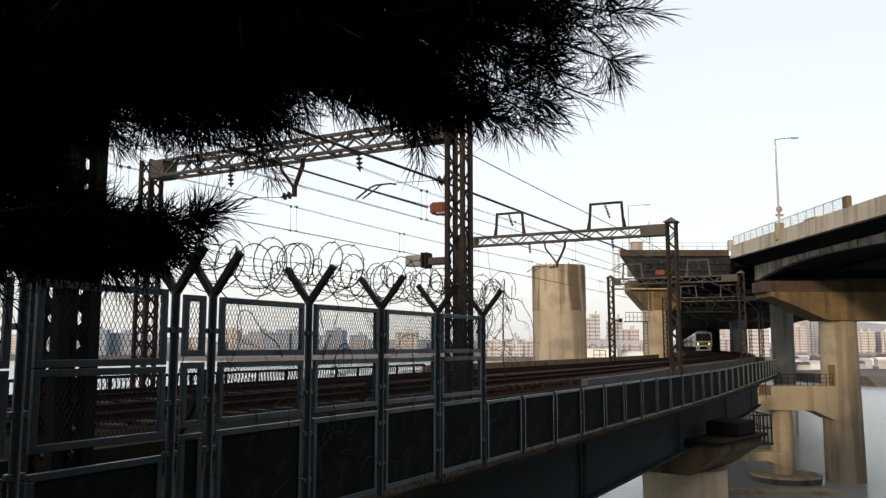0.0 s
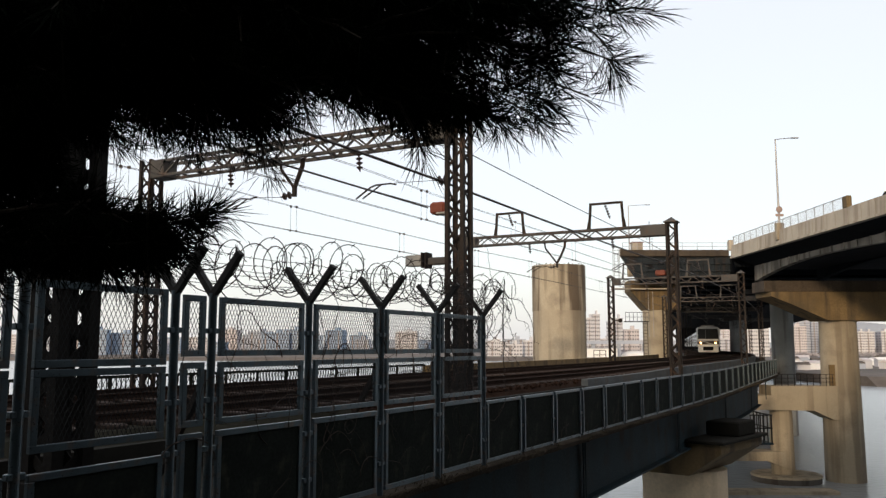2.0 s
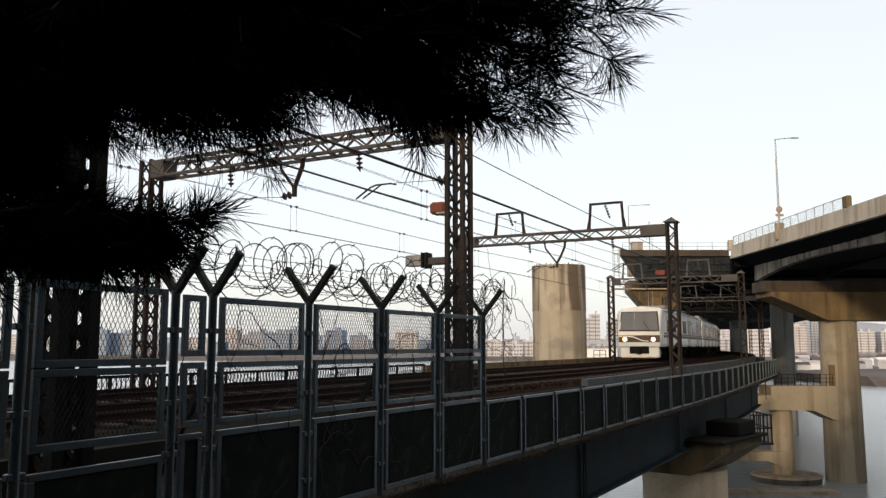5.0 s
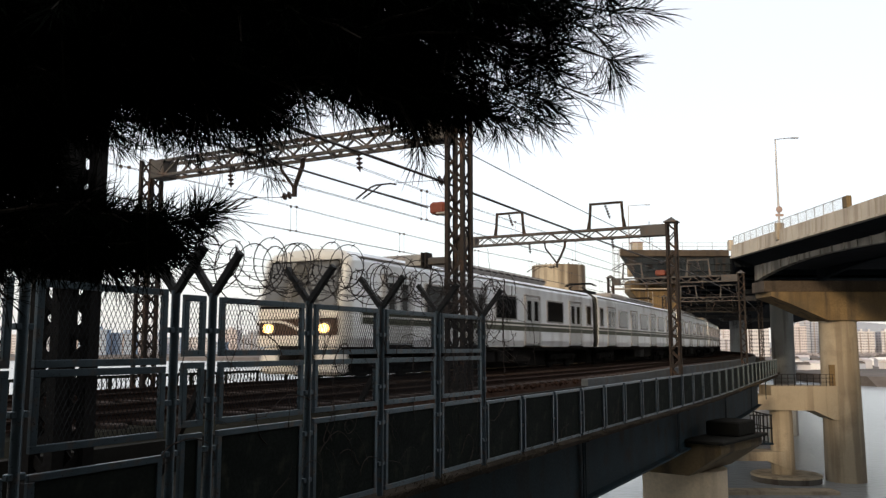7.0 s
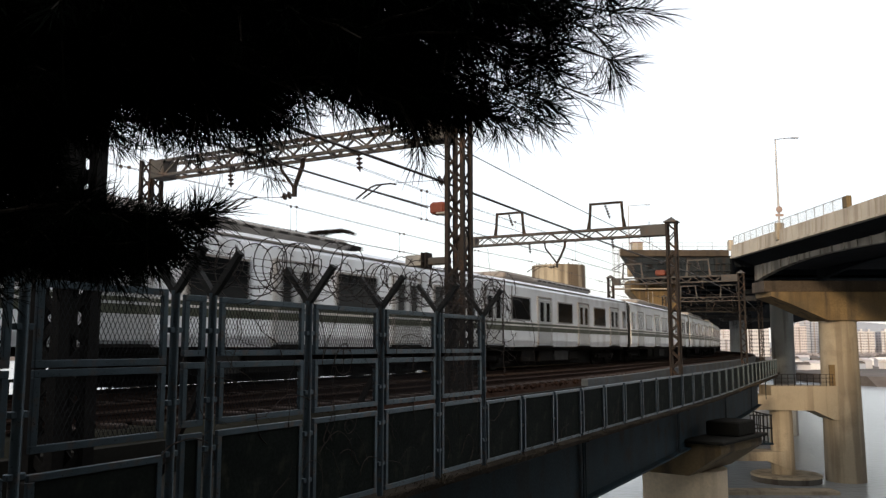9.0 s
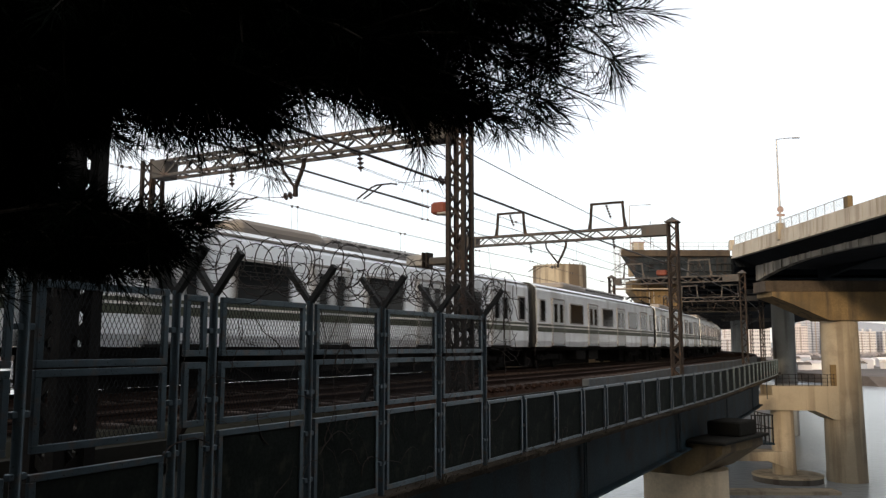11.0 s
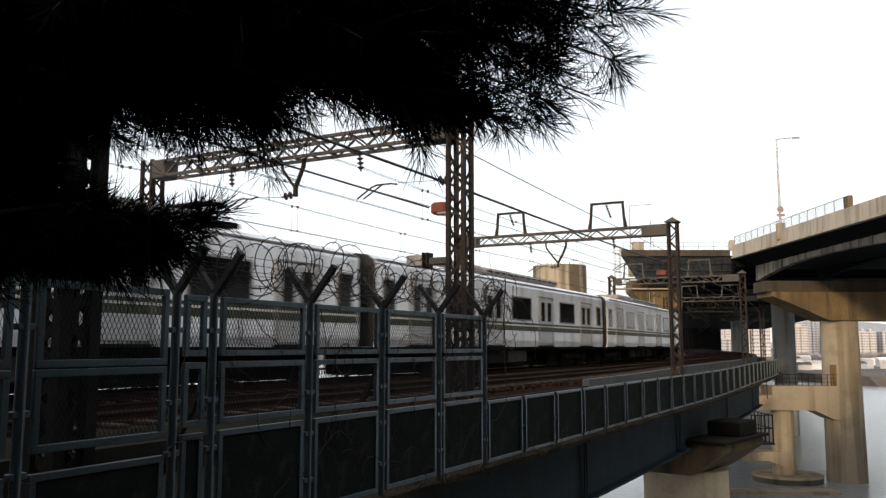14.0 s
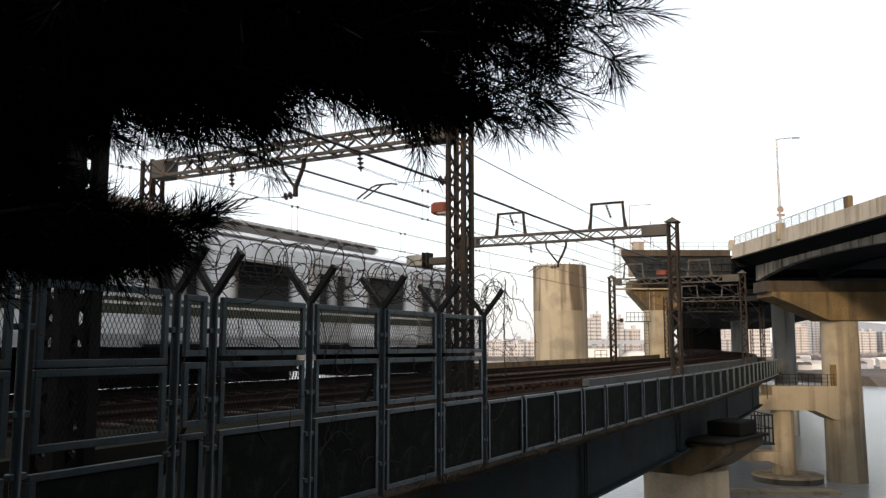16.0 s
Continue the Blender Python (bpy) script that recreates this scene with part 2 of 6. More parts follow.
# ---- mesh helpers ----
class Shape:
    """Collects vertices and faces of one mesh."""

    def __init__(self):
        self.v, self.f = [], []

    def add(self, verts, faces):
        n = len(self.v)
        self.v += [tuple(p) for p in verts]
        self.f += [tuple(i + n for i in q) for q in faces]
        return self

    def box(self, c, size, m=None):
        x, y, z = (a / 2 for a in size)
        pts = [Vector(p) for p in ((-x, -y, -z), (x, -y, -z), (x, y, -z), (-x, y, -z), (-x, -y, z), (x, -y, z), (x, y, z), (-x, y, z))]
        c = Vector(c)
        pts = [c + (m @ p if m else p) for p in pts]
        return self.add(pts, [(0, 3, 2, 1), (4, 5, 6, 7), (0, 1, 5, 4), (1, 2, 6, 5), (2, 3, 7, 6), (3, 0, 4, 7)])

    def chamfered(self, c, size, e=0.02, m=None):
        """A box whose long edges are cut off."""
        x, y, z = (a / 2 for a in size)
        ring = [(-x + e, -y), (x - e, -y), (x, -y + e), (x, y - e), (x - e, y), (-x + e, y), (-x, y - e), (-x, -y + e)]
        inner = [(a * (1 - e / x), b * (1 - e / y)) for a, b in ring]
        levels = [(-z, inner), (-z + e, ring), (z - e, ring), (z, inner)]
        c = Vector(c)
        pts = [Vector((a, b, h)) for h, r in levels for a, b in r]
        pts = [c + (m @ p if m else p) for p in pts]
        fs = [tuple(range(7, -1, -1)), tuple(range(24, 32))]
        for k in range(3):
            fs += [(8 * k + i, 8 * k + (i + 1) % 8, 8 * k + 8 + (i + 1) % 8, 8 * k + 8 + i) for i in range(8)]
        return self.add(pts, fs)

    def bar(self, p, q, w, h=None, up=(0, 0, 1)):
        """A square-ended bar from p to q, w wide and h high."""
        p, q = Vector(p), Vector(q)
        d = q - p
        ln = d.length
        if ln < 1e-6:
            return self
        d.normalize()
        up = Vector(up)
        if abs(d.dot(up)) > 0.98:
            up = Vector((1, 0, 0)) if abs(d.x) < 0.9 else Vector((0, 1, 0))
        sx = d.cross(up).normalized()
        sz = sx.cross(d)
        m = Matrix((sx, d, sz)).transposed()
        return self.box((p + q) / 2, (w, ln, h or w), m)

    def tube(self, pts, radii, n=8, cap=True):
        """A round tube along points."""
        pts = [Vector(p) for p in pts]
        if not isinstance(radii, (list, tuple)):
            radii = [radii] * len(pts)
        vs, fs = [], []
        ref = None
        for i, p in enumerate(pts):
            d = (pts[min(i + 1, len(pts) - 1)] - pts[max(i - 1, 0)])
            d.normalize()
            if ref is None:
                ref = Vector((0, 0, 1)) if abs(d.z) < 0.9 else Vector((1, 0, 0))
            a = d.cross(ref).normalized()
            b = a.cross(d)
            ref = b
            for k in range(n):
                w = 2 * math.pi * k / n
                vs.append(p + (a * math.cos(w) + b * math.sin(w)) * radii[i])
        for i in range(len(pts) - 1):
            fs += [(i * n + k, i * n + (k + 1) % n, (i + 1) * n + (k + 1) % n, (i + 1) * n + k) for k in range(n)]
        if cap:
            fs += [tuple(range(n)), tuple(range(len(vs) - 1, len(vs) - n - 1, -1))]
        return self.add(vs, fs)

    def loft(self, rings, closed=True, caps=True):
        """Joins rings of equally many points."""
        n = len(rings[0])
        vs = [p for r in rings for p in r]
        fs = []
        for i in range(len(rings) - 1):
            for k in range(n if closed else n - 1):
                fs.append((i * n + k, i * n + (k + 1) % n, (i + 1) * n + (k + 1) % n, (i + 1) * n + k))
        if caps and closed:
            fs += [tuple(range(n - 1, -1, -1)), tuple(range(len(vs) - n, len(vs)))]
        return self.add(vs, fs)

    def mesh(self, name, material, smooth=False):
        me = bpy.data.meshes.new(name)
        me.from_pydata(self.v, [], self.f)
        bm = bmesh.new()
        bm.from_mesh(me)
        bmesh.ops.recalc_face_normals(bm, faces=bm.faces[:]) if len(bm.faces) < 60000 else None
        bm.to_mesh(me)
        bm.free()
        me.materials.append(material)
        if smooth:
            me.polygons.foreach_set("use_smooth", [True] * len(me.polygons))
            me.set_sharp_from_angle(angle=radians(40))
        return me


def part(name, shape, material, parent=None, label="", smooth=False, at=None):
    ob = new(name, shape.mesh(name, material, smooth))
    ob.parent = parent
    if at is not None:
        ob.matrix_basis = at
    if label:
        ob["label"] = label
    return ob


def thing(name, label, category, at=None, group="", kind=""):
    ob = new(name)
    ob.empty_display_size = 0.3
    if at is not None:
        ob.matrix_basis = at
    return tagged(ob, label, category, group, kind)


def single(name, shape, material, label, category="", group="", kind="", smooth=False):
    return tagged(part(name, shape, material, smooth=smooth), label, category, group, kind)


# ---- the line of the railway: s metres along it, u metres to its near side ----
TH0 = radians(61.4)
BASE = Vector((2.716, 31.69))
BEND, RADIUS, TURN = -2.0, 540.0, radians(13.0)


def heading(s):
    return TH0 + min(max(s - BEND, 0.0) / RADIUS, TURN)


def cant(s):
    """How far the outer half of the bed has risen where the line begins to bend."""
    f = min(max((s - 1.0) / 13.0, 0.0), 1.0)
    return 0.10 * f * f * (3 - 2 * f)


def track(s, u=0.0, z=0.0):
    th = heading(s)
    z = z + cant(s) * min(max(u / 3.8, 0.0), 1.0)
    n0 = Vector((math.sin(TH0), -math.cos(TH0)))
    n = Vector((math.sin(th), -math.cos(th)))
    if s <= BEND:
        p = BASE + s * Vector((math.cos(TH0), math.sin(TH0))) + u * n0
    else:
        c = BASE + BEND * Vector((math.cos(TH0), math.sin(TH0))) - RADIUS * n0
        p = c + (RADIUS + u) * n
        over = s - BEND - RADIUS * TURN
        if over > 0:
            p = p + over * Vector((math.cos(th), math.sin(th)))
    return Vector((p.x, p.y, z))


def track_pose(s, u=0.0, z=0.0):
    """Local x along the line (away), y to its far side, z up."""
    p = track(s, u, z)
    return Matrix.Translation(p) @ Matrix.Rotation(heading(s), 4, "Z")


def swept(profile, s0, s1, step=4.0, shape=None):
    """A closed (u, z) profile drawn along the line."""
    shape = shape or Shape()
    n = max(1, math.ceil((s1 - s0) / step))
    return shape.loft([[track(s0 + (s1 - s0) * i / n, u, z) for u, z in profile] for i in range(n + 1)])


def rect(u0, u1, z0, z1):
    return [(u0, z0), (u1, z0), (u1, z1), (u0, z1)]
# ---- ground, river, far banks ----
WATER_Z = EYE - 10.45


def river():
    sh = Shape()
    sh.add([(-2500, -30, WATER_Z), (2500, -30, WATER_Z), (2500, 3500, WATER_Z), (-2500, 3500, WATER_Z)], [(0, 1, 2, 3)])
    single("river_water", sh, WATER, "calm pale grey river reflecting the sky", "river", kind="structure")
    # the slope on which the camera stands: it falls to the river in front; the high bank behind is unseen, added to
    # block sun and sky
    sh = Shape()
    rows = []
    for y, z, k in ((-3500, 4.0, 0.3), (-300, 3.0, 1.0), (-60, 0.5, 1.0), (-20, 0.2, 1.0), (-11, 0.1, 0.95), (-6, 0.0, 0.6), (-3, -0.2, 0.1), (0.6, -0.9, 0), (2.2, -3.0, 0), (5, -6.5, 0), (9, -10.0, 0), (13, WATER_Z - 1.0, 0)):
        row = []
        for x in (-2500, -400, -60, -30, -14, -6, -2, 2, 6, 10, 16, 24, 40, 60, 400, 2500):
            rise = (11.0 + 6.0 * min(1.0, max(0.0, (x + 1.0) / 9.0)) - 11.0 * min(1.0, max(0.0, (x - 18.0) / 20.0))) * k
            lean = (0.62 * min(x, 40.0) if x > 0 else 0.35 * max(x, -40.0)) if y > -50 else 0.0
            row.append((x, y + 0.9 * math.sin(x * 0.11) + lean, z + rise))
        rows.append(row)
    sh.loft(rows, closed=False)
    single("ground", sh, EARTH, "dark soil slope falling to the river bank", "ground", kind="structure")


def far_bank():
    sh = Shape()
    pts_front = [(-1500, 700), (-500, 640), (60, 600), (112, 400), (108, 262), (114, 217), (190, 190), (400, 180), (1500, 180)]
    top = [(x, y + 6, WATER_Z + 2.5) for x, y in pts_front]
    front = [(x, y, WATER_Z - 0.3) for x, y in pts_front]
    back = [(x * 1.6, 3400, WATER_Z + 6) for x, y in pts_front]
    sh.loft([front, top, back], closed=False)
    single("far_bank", sh, BANK, "brown winter river bank in the distance", "river bank", kind="structure")
    sh = Shape()
    n = 60
    low, high = [], []
    for i in range(n + 1):
        x = -1800 + 4200 * i / n
        h = 26 + 8 * math.sin(i * 0.31) + 6 * math.sin(i * 0.83 + 1) + (65 if x > 1450 else 0)
        low.append((x, 3000, WATER_Z)), high.append((x, 3000, WATER_Z + max(20, h)))
    sh.loft([low, high], closed=False)
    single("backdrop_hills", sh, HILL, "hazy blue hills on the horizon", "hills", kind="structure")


def tower_block(x, y, w, d, floors, material, turn=0.0, label="hazy apartment block on the far bank", bays=6, base=None, roof=True):
    """A slab of flats: wall, window bands on the near faces, plant room on the roof."""
    h = floors * 2.9
    z = (WATER_Z + 3) if base is None else base
    t = thing("apartment_building", label, "building", Matrix.Translation((x, y, z)) @ Matrix.Rotation(turn, 4, "Z"), "apartment blocks on the far bank")
    part("wall", Shape().box((0, 0, h / 2), (w, d, h)), material, t)
    if roof:
        part("roof", Shape().box((0, 0, h + 0.4), (w + 0.6, d + 0.6, 0.8)).box((w * 0.12, 0, h + 2.2), (w * 0.22, d * 0.5, 2.8)), material, t)
    sh = Shape()
    for f in range(floors):
        for b in range(2 * bays):
            bx = -w / 2 + w * (b + 0.5) / (2 * bays)
            sh.box((bx, -d / 2 - 0.05, f * 2.9 + 1.6), (w / bays * (0.3 if b % 2 else 0.22), 0.3, 1.3))
        for b in range(2):
            sh.box((-w / 2 - 0.05, -d / 4 + d / 2 * b, f * 2.9 + 1.6), (0.3, d * 0.2, 1.4))
    part("glazing", sh, FLATS_WINDOW, t)["kind"] = "stuff"
    for b in range(1, bays, 3):
        part("cladding_strip", Shape().box((-w / 2 + w * b / bays, -d / 2 - 0.02, h / 2), (w / bays * 0.34, 0.2, h - 0.6)), FLATS_CLADDING, t, "brown cladding strip")
    return t


def city():
    rng = random.Random(7)
    # skyline beyond the river, from the upstream side to the road bridge
    for i in range(46):
        x = -520 + i * 19 + rng.uniform(-6, 6)
        y = 760 + rng.uniform(0, 240)
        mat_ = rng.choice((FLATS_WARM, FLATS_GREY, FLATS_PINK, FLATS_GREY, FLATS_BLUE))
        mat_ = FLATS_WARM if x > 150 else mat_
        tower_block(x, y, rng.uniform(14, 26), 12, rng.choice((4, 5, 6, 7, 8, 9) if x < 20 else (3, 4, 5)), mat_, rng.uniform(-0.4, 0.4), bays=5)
    for x, y, fl in ((-338, 800, 8), (-318, 820, 7), (-160, 790, 7), (-130, 800, 6)):
        tower_block(x, y, 26, 14, fl, FLATS_BLUE, 0.1, "blue clad office block on the far bank", bays=7)
    for x, y, fl, w in ((114, 640, 10, 5.5), (119, 642, 11, 5.5), (131, 640, 9, 6), (137, 645, 10, 6), (148, 650, 7, 12), (54, 640, 3, 14), (68, 648, 4, 9), (40, 650, 4, 10)):
        tower_block(x, y, w, 6, fl, FLATS_WARM if fl != 7 else FLATS_PINK, 0.1, bays=3)
    for x, y, fl, w, m in ((408, 960, 15, 22, FLATS_GREY), (436, 950, 16, 24, FLATS_GREY), (428, 900, 9, 26, FLATS_PINK), (386, 905, 10, 22, FLATS_PINK), (405, 930, 19, 15, FLATS_GREY), (243, 640, 15, 17, FLATS_WARM), (520, 1250, 12, 40, FLATS_GREY), (345, 980, 14, 30, FLATS_WARM)):
        tower_block(x, y, w, 14, fl, m, -0.2, bays=max(6, int(w / 3.2)))
    # a row of narrow white slabs seen end-on beyond the expressway
    for i in range(9):
        tower_block(446 + i * 11.5, 900 + (i % 3) * 6, 9.2, 26, 8, FLATS_WARM, -0.25, "narrow white apartment slab on the far bank", bays=3)
    # low sheds and houses along the right-hand bank
    for i in range(30):
        y = rng.uniform(275, 430)
        x = y * rng.uniform(0.405, 0.56)
        w, h = rng.uniform(3, 8), rng.uniform(1.8, 3.4)
        t = thing("bank_shed", "small pale shed on the far bank", "shed", Matrix.Translation((x, y, WATER_Z + 2.6)) @ Matrix.Rotation(rng.uniform(-0.5, 0.5), 4, "Z"), "sheds on the far bank")
        part("wall", Shape().box((0, 0, h / 2), (w, 4, h)), rng.choice((TENT_WHITE, FLATS_WARM, FLATS_GREY)), t)
        part("roof", Shape().loft([[(q, -2.2, h), (q, 2.2, h), (q, 0, h + 0.9)] for q in (-w / 2 - 0.2, w / 2 + 0.2)]), rng.choice((TENT_WHITE, FLATS_PINK, BANK)), t)


def distance():
    b = thing("far_bridge", "low grey road bridge crossing the river far away", "bridge", kind="structure")
    part("deck", Shape().box((140, 610, 4.2), (110, 9, 2.6)), FLATS_GREY, b)
    for i in range(6):
        part("pier", Shape().box((92 + i * 19, 610, -3), (2.5, 3, 14)), FLATS_GREY, b)
    b = thing("far_expressway", "raised grey expressway along the far bank", "bridge", kind="structure")
    part("deck", Shape().box((250, 480, -7.6), (230, 8, 1.3)), FLATS_GREY, b)
    for i in range(10):
        part("pier", Shape().box((148 + i * 22, 480, -9.2), (1.6, 2.4, 2.6)), FLATS_GREY, b)
    t = thing("white_tent", "white domed tent hall on the far bank", "tent", Matrix.Translation((142, 612, WATER_Z + 2.4)))
    ring = []
    for k in range(9):
        a = math.pi * k / 8
        ring.append((9.5 * math.cos(a), 5.2 * math.sin(a)))
    part("fabric", Shape().loft([[(x, y, z * (0.55 if abs(y) > 9 else 1)) for x, z in ring] for y in (-10, -6, 6, 10)]), TENT_WHITE, t, smooth=True)
    t = thing("white_hall", "long low white hall on the far bank", "building", Matrix.Translation((116, 606, WATER_Z + 2.4)))
    part("wall", Shape().box((0, 0, 3.4), (22, 10, 6.8)), TENT_WHITE, t)
    part("roof", Shape().box((0, 0, 7.0), (23, 11, 0.5)), FLATS_GREY, t)
    t = thing("steel_frame", "rusty steel frame standing beyond the parapet", "frame", Matrix.Translation((26.2, 138.0, 0)))
    for x in (-1.0, 0.0, 1.0):
        part("post", Shape().bar((x, 0, -2.6), (x, 0, 0.35), 0.1), RUST_STEEL, t)
    for z in (0.35, -0.4):
        part("rail", Shape().bar((-1.0, 0, z), (1.0, 0, z), 0.1), RUST_STEEL, t)
    part("footing", Shape().chamfered((0, 0, (WATER_Z - 3.6) / 2), (2.6, 1.2, -2.6 - WATER_Z + 1), 0.05), CONCRETE_DARK, t)
    # hazy strip of winter trees behind the right-hand bank
    rng = random.Random(31)
    sh = Shape()
    for i in range(800):
        x = rng.uniform(240, 640)
        y = 640 + rng.uniform(0, 90)
        r = rng.uniform(0.8, 1.7)
        c = Vector((x, y, WATER_Z + 3 + rng.uniform(0.0, 1.4)))
        m = Euler((rng.uniform(0, 3), rng.uniform(0, 3), rng.uniform(0, 3))).to_matrix()
        for d in range(3):
            o = Vector((rng.uniform(-1, 1), rng.uniform(-1, 1), rng.uniform(-0.7, 1))) * r * 0.7
            sh.tube([c + o - Vector((0, 0, r * 0.6)), c + o, c + o + Vector((0, 0, r * 0.6))], [r * 0.3, r * 0.7, r * 0.15], 5)
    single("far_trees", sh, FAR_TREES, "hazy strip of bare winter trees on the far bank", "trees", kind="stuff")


def taxi():
    """A yellow car on the road bridge; its roof shows over the parapet."""
    t = thing("yellow_car", "yellow saloon car driving on the road bridge", "car")
    body = Shape().loft([[(x, y, z) for y, z in prof] for x, prof in (
        (-0.86, [(-2.2, 0.35), (2.2, 0.35), (2.25, 0.75), (1.2, 0.95), (-1.5, 1.0), (-2.25, 0.85)]),
        (0.86, [(-2.2, 0.35), (2.2, 0.35), (2.25, 0.75), (1.2, 0.95), (-1.5, 1.0), (-2.25, 0.85)]))])
    part("body", body, YELLOW, t)
    cabin = Shape().loft([[(x * k, y, z) for y, z in prof] for x, k, prof in (
        (-0.8, 1, [(-1.6, 0.98), (1.1, 0.93), (0.5, 1.5), (-0.9, 1.55)]),
        (0.8, 1, [(-1.6, 0.98), (1.1, 0.93), (0.5, 1.5), (-0.9, 1.55)]))])
    part("cabin", cabin, TRAIN_GLASS, t, "dark cabin glass")
    part("roof", Shape().chamfered((0, -0.2, 1.56), (1.5, 1.7, 0.08), 0.03), YELLOW, t)
    part("roof_sign", Shape().chamfered((0, -0.2, 1.66), (0.5, 0.25, 0.14), 0.03), YELLOW, t)
    for x in (-0.78, 0.78):
        for y in (-1.35, 1.4):
            part("wheel", Shape().tube([(x - 0.1, y, 0.32), (x + 0.1, y, 0.32)], 0.32, 16), UNDERFRAME, t)
    return t


# ---- railway viaduct ----
S0, S1 = -60.0, 330.0
NEAR_EDGE = 7.06


SPAN_END = 26.0


def viaduct():
    v = thing("railway_viaduct", "double-track steel girder railway viaduct with ballast bed", "bridge", kind="structure")
    part("deck", swept([(-6.4, -0.95), (7.0, -0.95), (7.0, -0.9), (3.9, -0.8), (-6.4, -0.6)], S0, SPAN_END), SHADE_BLACK, v)
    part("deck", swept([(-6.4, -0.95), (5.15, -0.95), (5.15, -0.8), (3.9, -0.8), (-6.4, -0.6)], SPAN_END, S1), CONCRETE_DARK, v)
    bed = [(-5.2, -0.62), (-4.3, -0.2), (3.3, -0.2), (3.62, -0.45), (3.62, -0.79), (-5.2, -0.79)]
    part("ballast_bed", swept(bed, S0, -15.5), EARTH, v, "dark bed behind the tall fence")
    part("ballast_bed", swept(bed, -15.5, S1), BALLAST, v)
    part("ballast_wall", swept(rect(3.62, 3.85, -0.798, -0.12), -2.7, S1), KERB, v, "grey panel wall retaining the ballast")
    part("ballast_wall", swept(rect(3.62, 3.8, -0.798, -0.35), S0, -2.7), SHADE_BLACK, v)

    def web(u, z):
        return [(u - 0.14, -0.96), (u + 0.16, -0.96), (u + 0.16, -1.05), (u + 0.04, -1.07), (u + 0.04, z + 0.08), (u + 0.24, z + 0.06), (u + 0.24, z), (u - 0.24, z), (u - 0.24, z + 0.06), (u - 0.02, z + 0.08), (u - 0.02, -1.07), (u - 0.14, -1.05)]

    part("girder", swept(web(5.84, -2.80), S0, SPAN_END), STEEL_BLUE, v, "deep blue-grey plate girder")
    part("girder", swept(web(4.2, -2.80), SPAN_END, S1), STEEL_BLUE, v)
    part("girder", swept(web(-4.85, -2.80), S0, S1), STEEL_BLUE, v)
    for i in range(13):
        m = track_pose(-28.4 + i * 5.2, 5.94, -1.9)
        part("drain_spout", Shape().chamfered((1.7, -0.62, 0.8), (0.16, 0.3, 0.14), 0.02), RUST_STEEL, v, at=m)
    for i in range(6):
        part("splice_plate", Shape().box((0, -0.05, 0), (0.22, 0.03, 1.6)).box((0, -0.07, 0), (0.02, 0.03, 1.62)), STEEL_BLUE, v, at=track_pose(-19.5 + i * 10.1, 5.94, -1.9))
    for u in (-2.0, 2.0):
        for g in (-0.755, 0.755):
            c = u + g
            part("rail", swept([(c - 0.07, -0.15), (c + 0.07, -0.15), (c + 0.07, -0.13), (c + 0.012, -0.11), (c + 0.012, -0.045), (c + 0.036, -0.03), (c + 0.036, -0.004), (c - 0.036, -0.004), (c - 0.036, -0.03), (c - 0.012, -0.045), (c - 0.012, -0.11), (c - 0.07, -0.13)], S0, S1, 3.0), RAIL, v)
            part("rail_head", swept(rect(c - 0.03, c + 0.03, -0.0035, 0.0), S0, S1, 3.0), RAIL_TOP, v, "polished running surface")
    return v


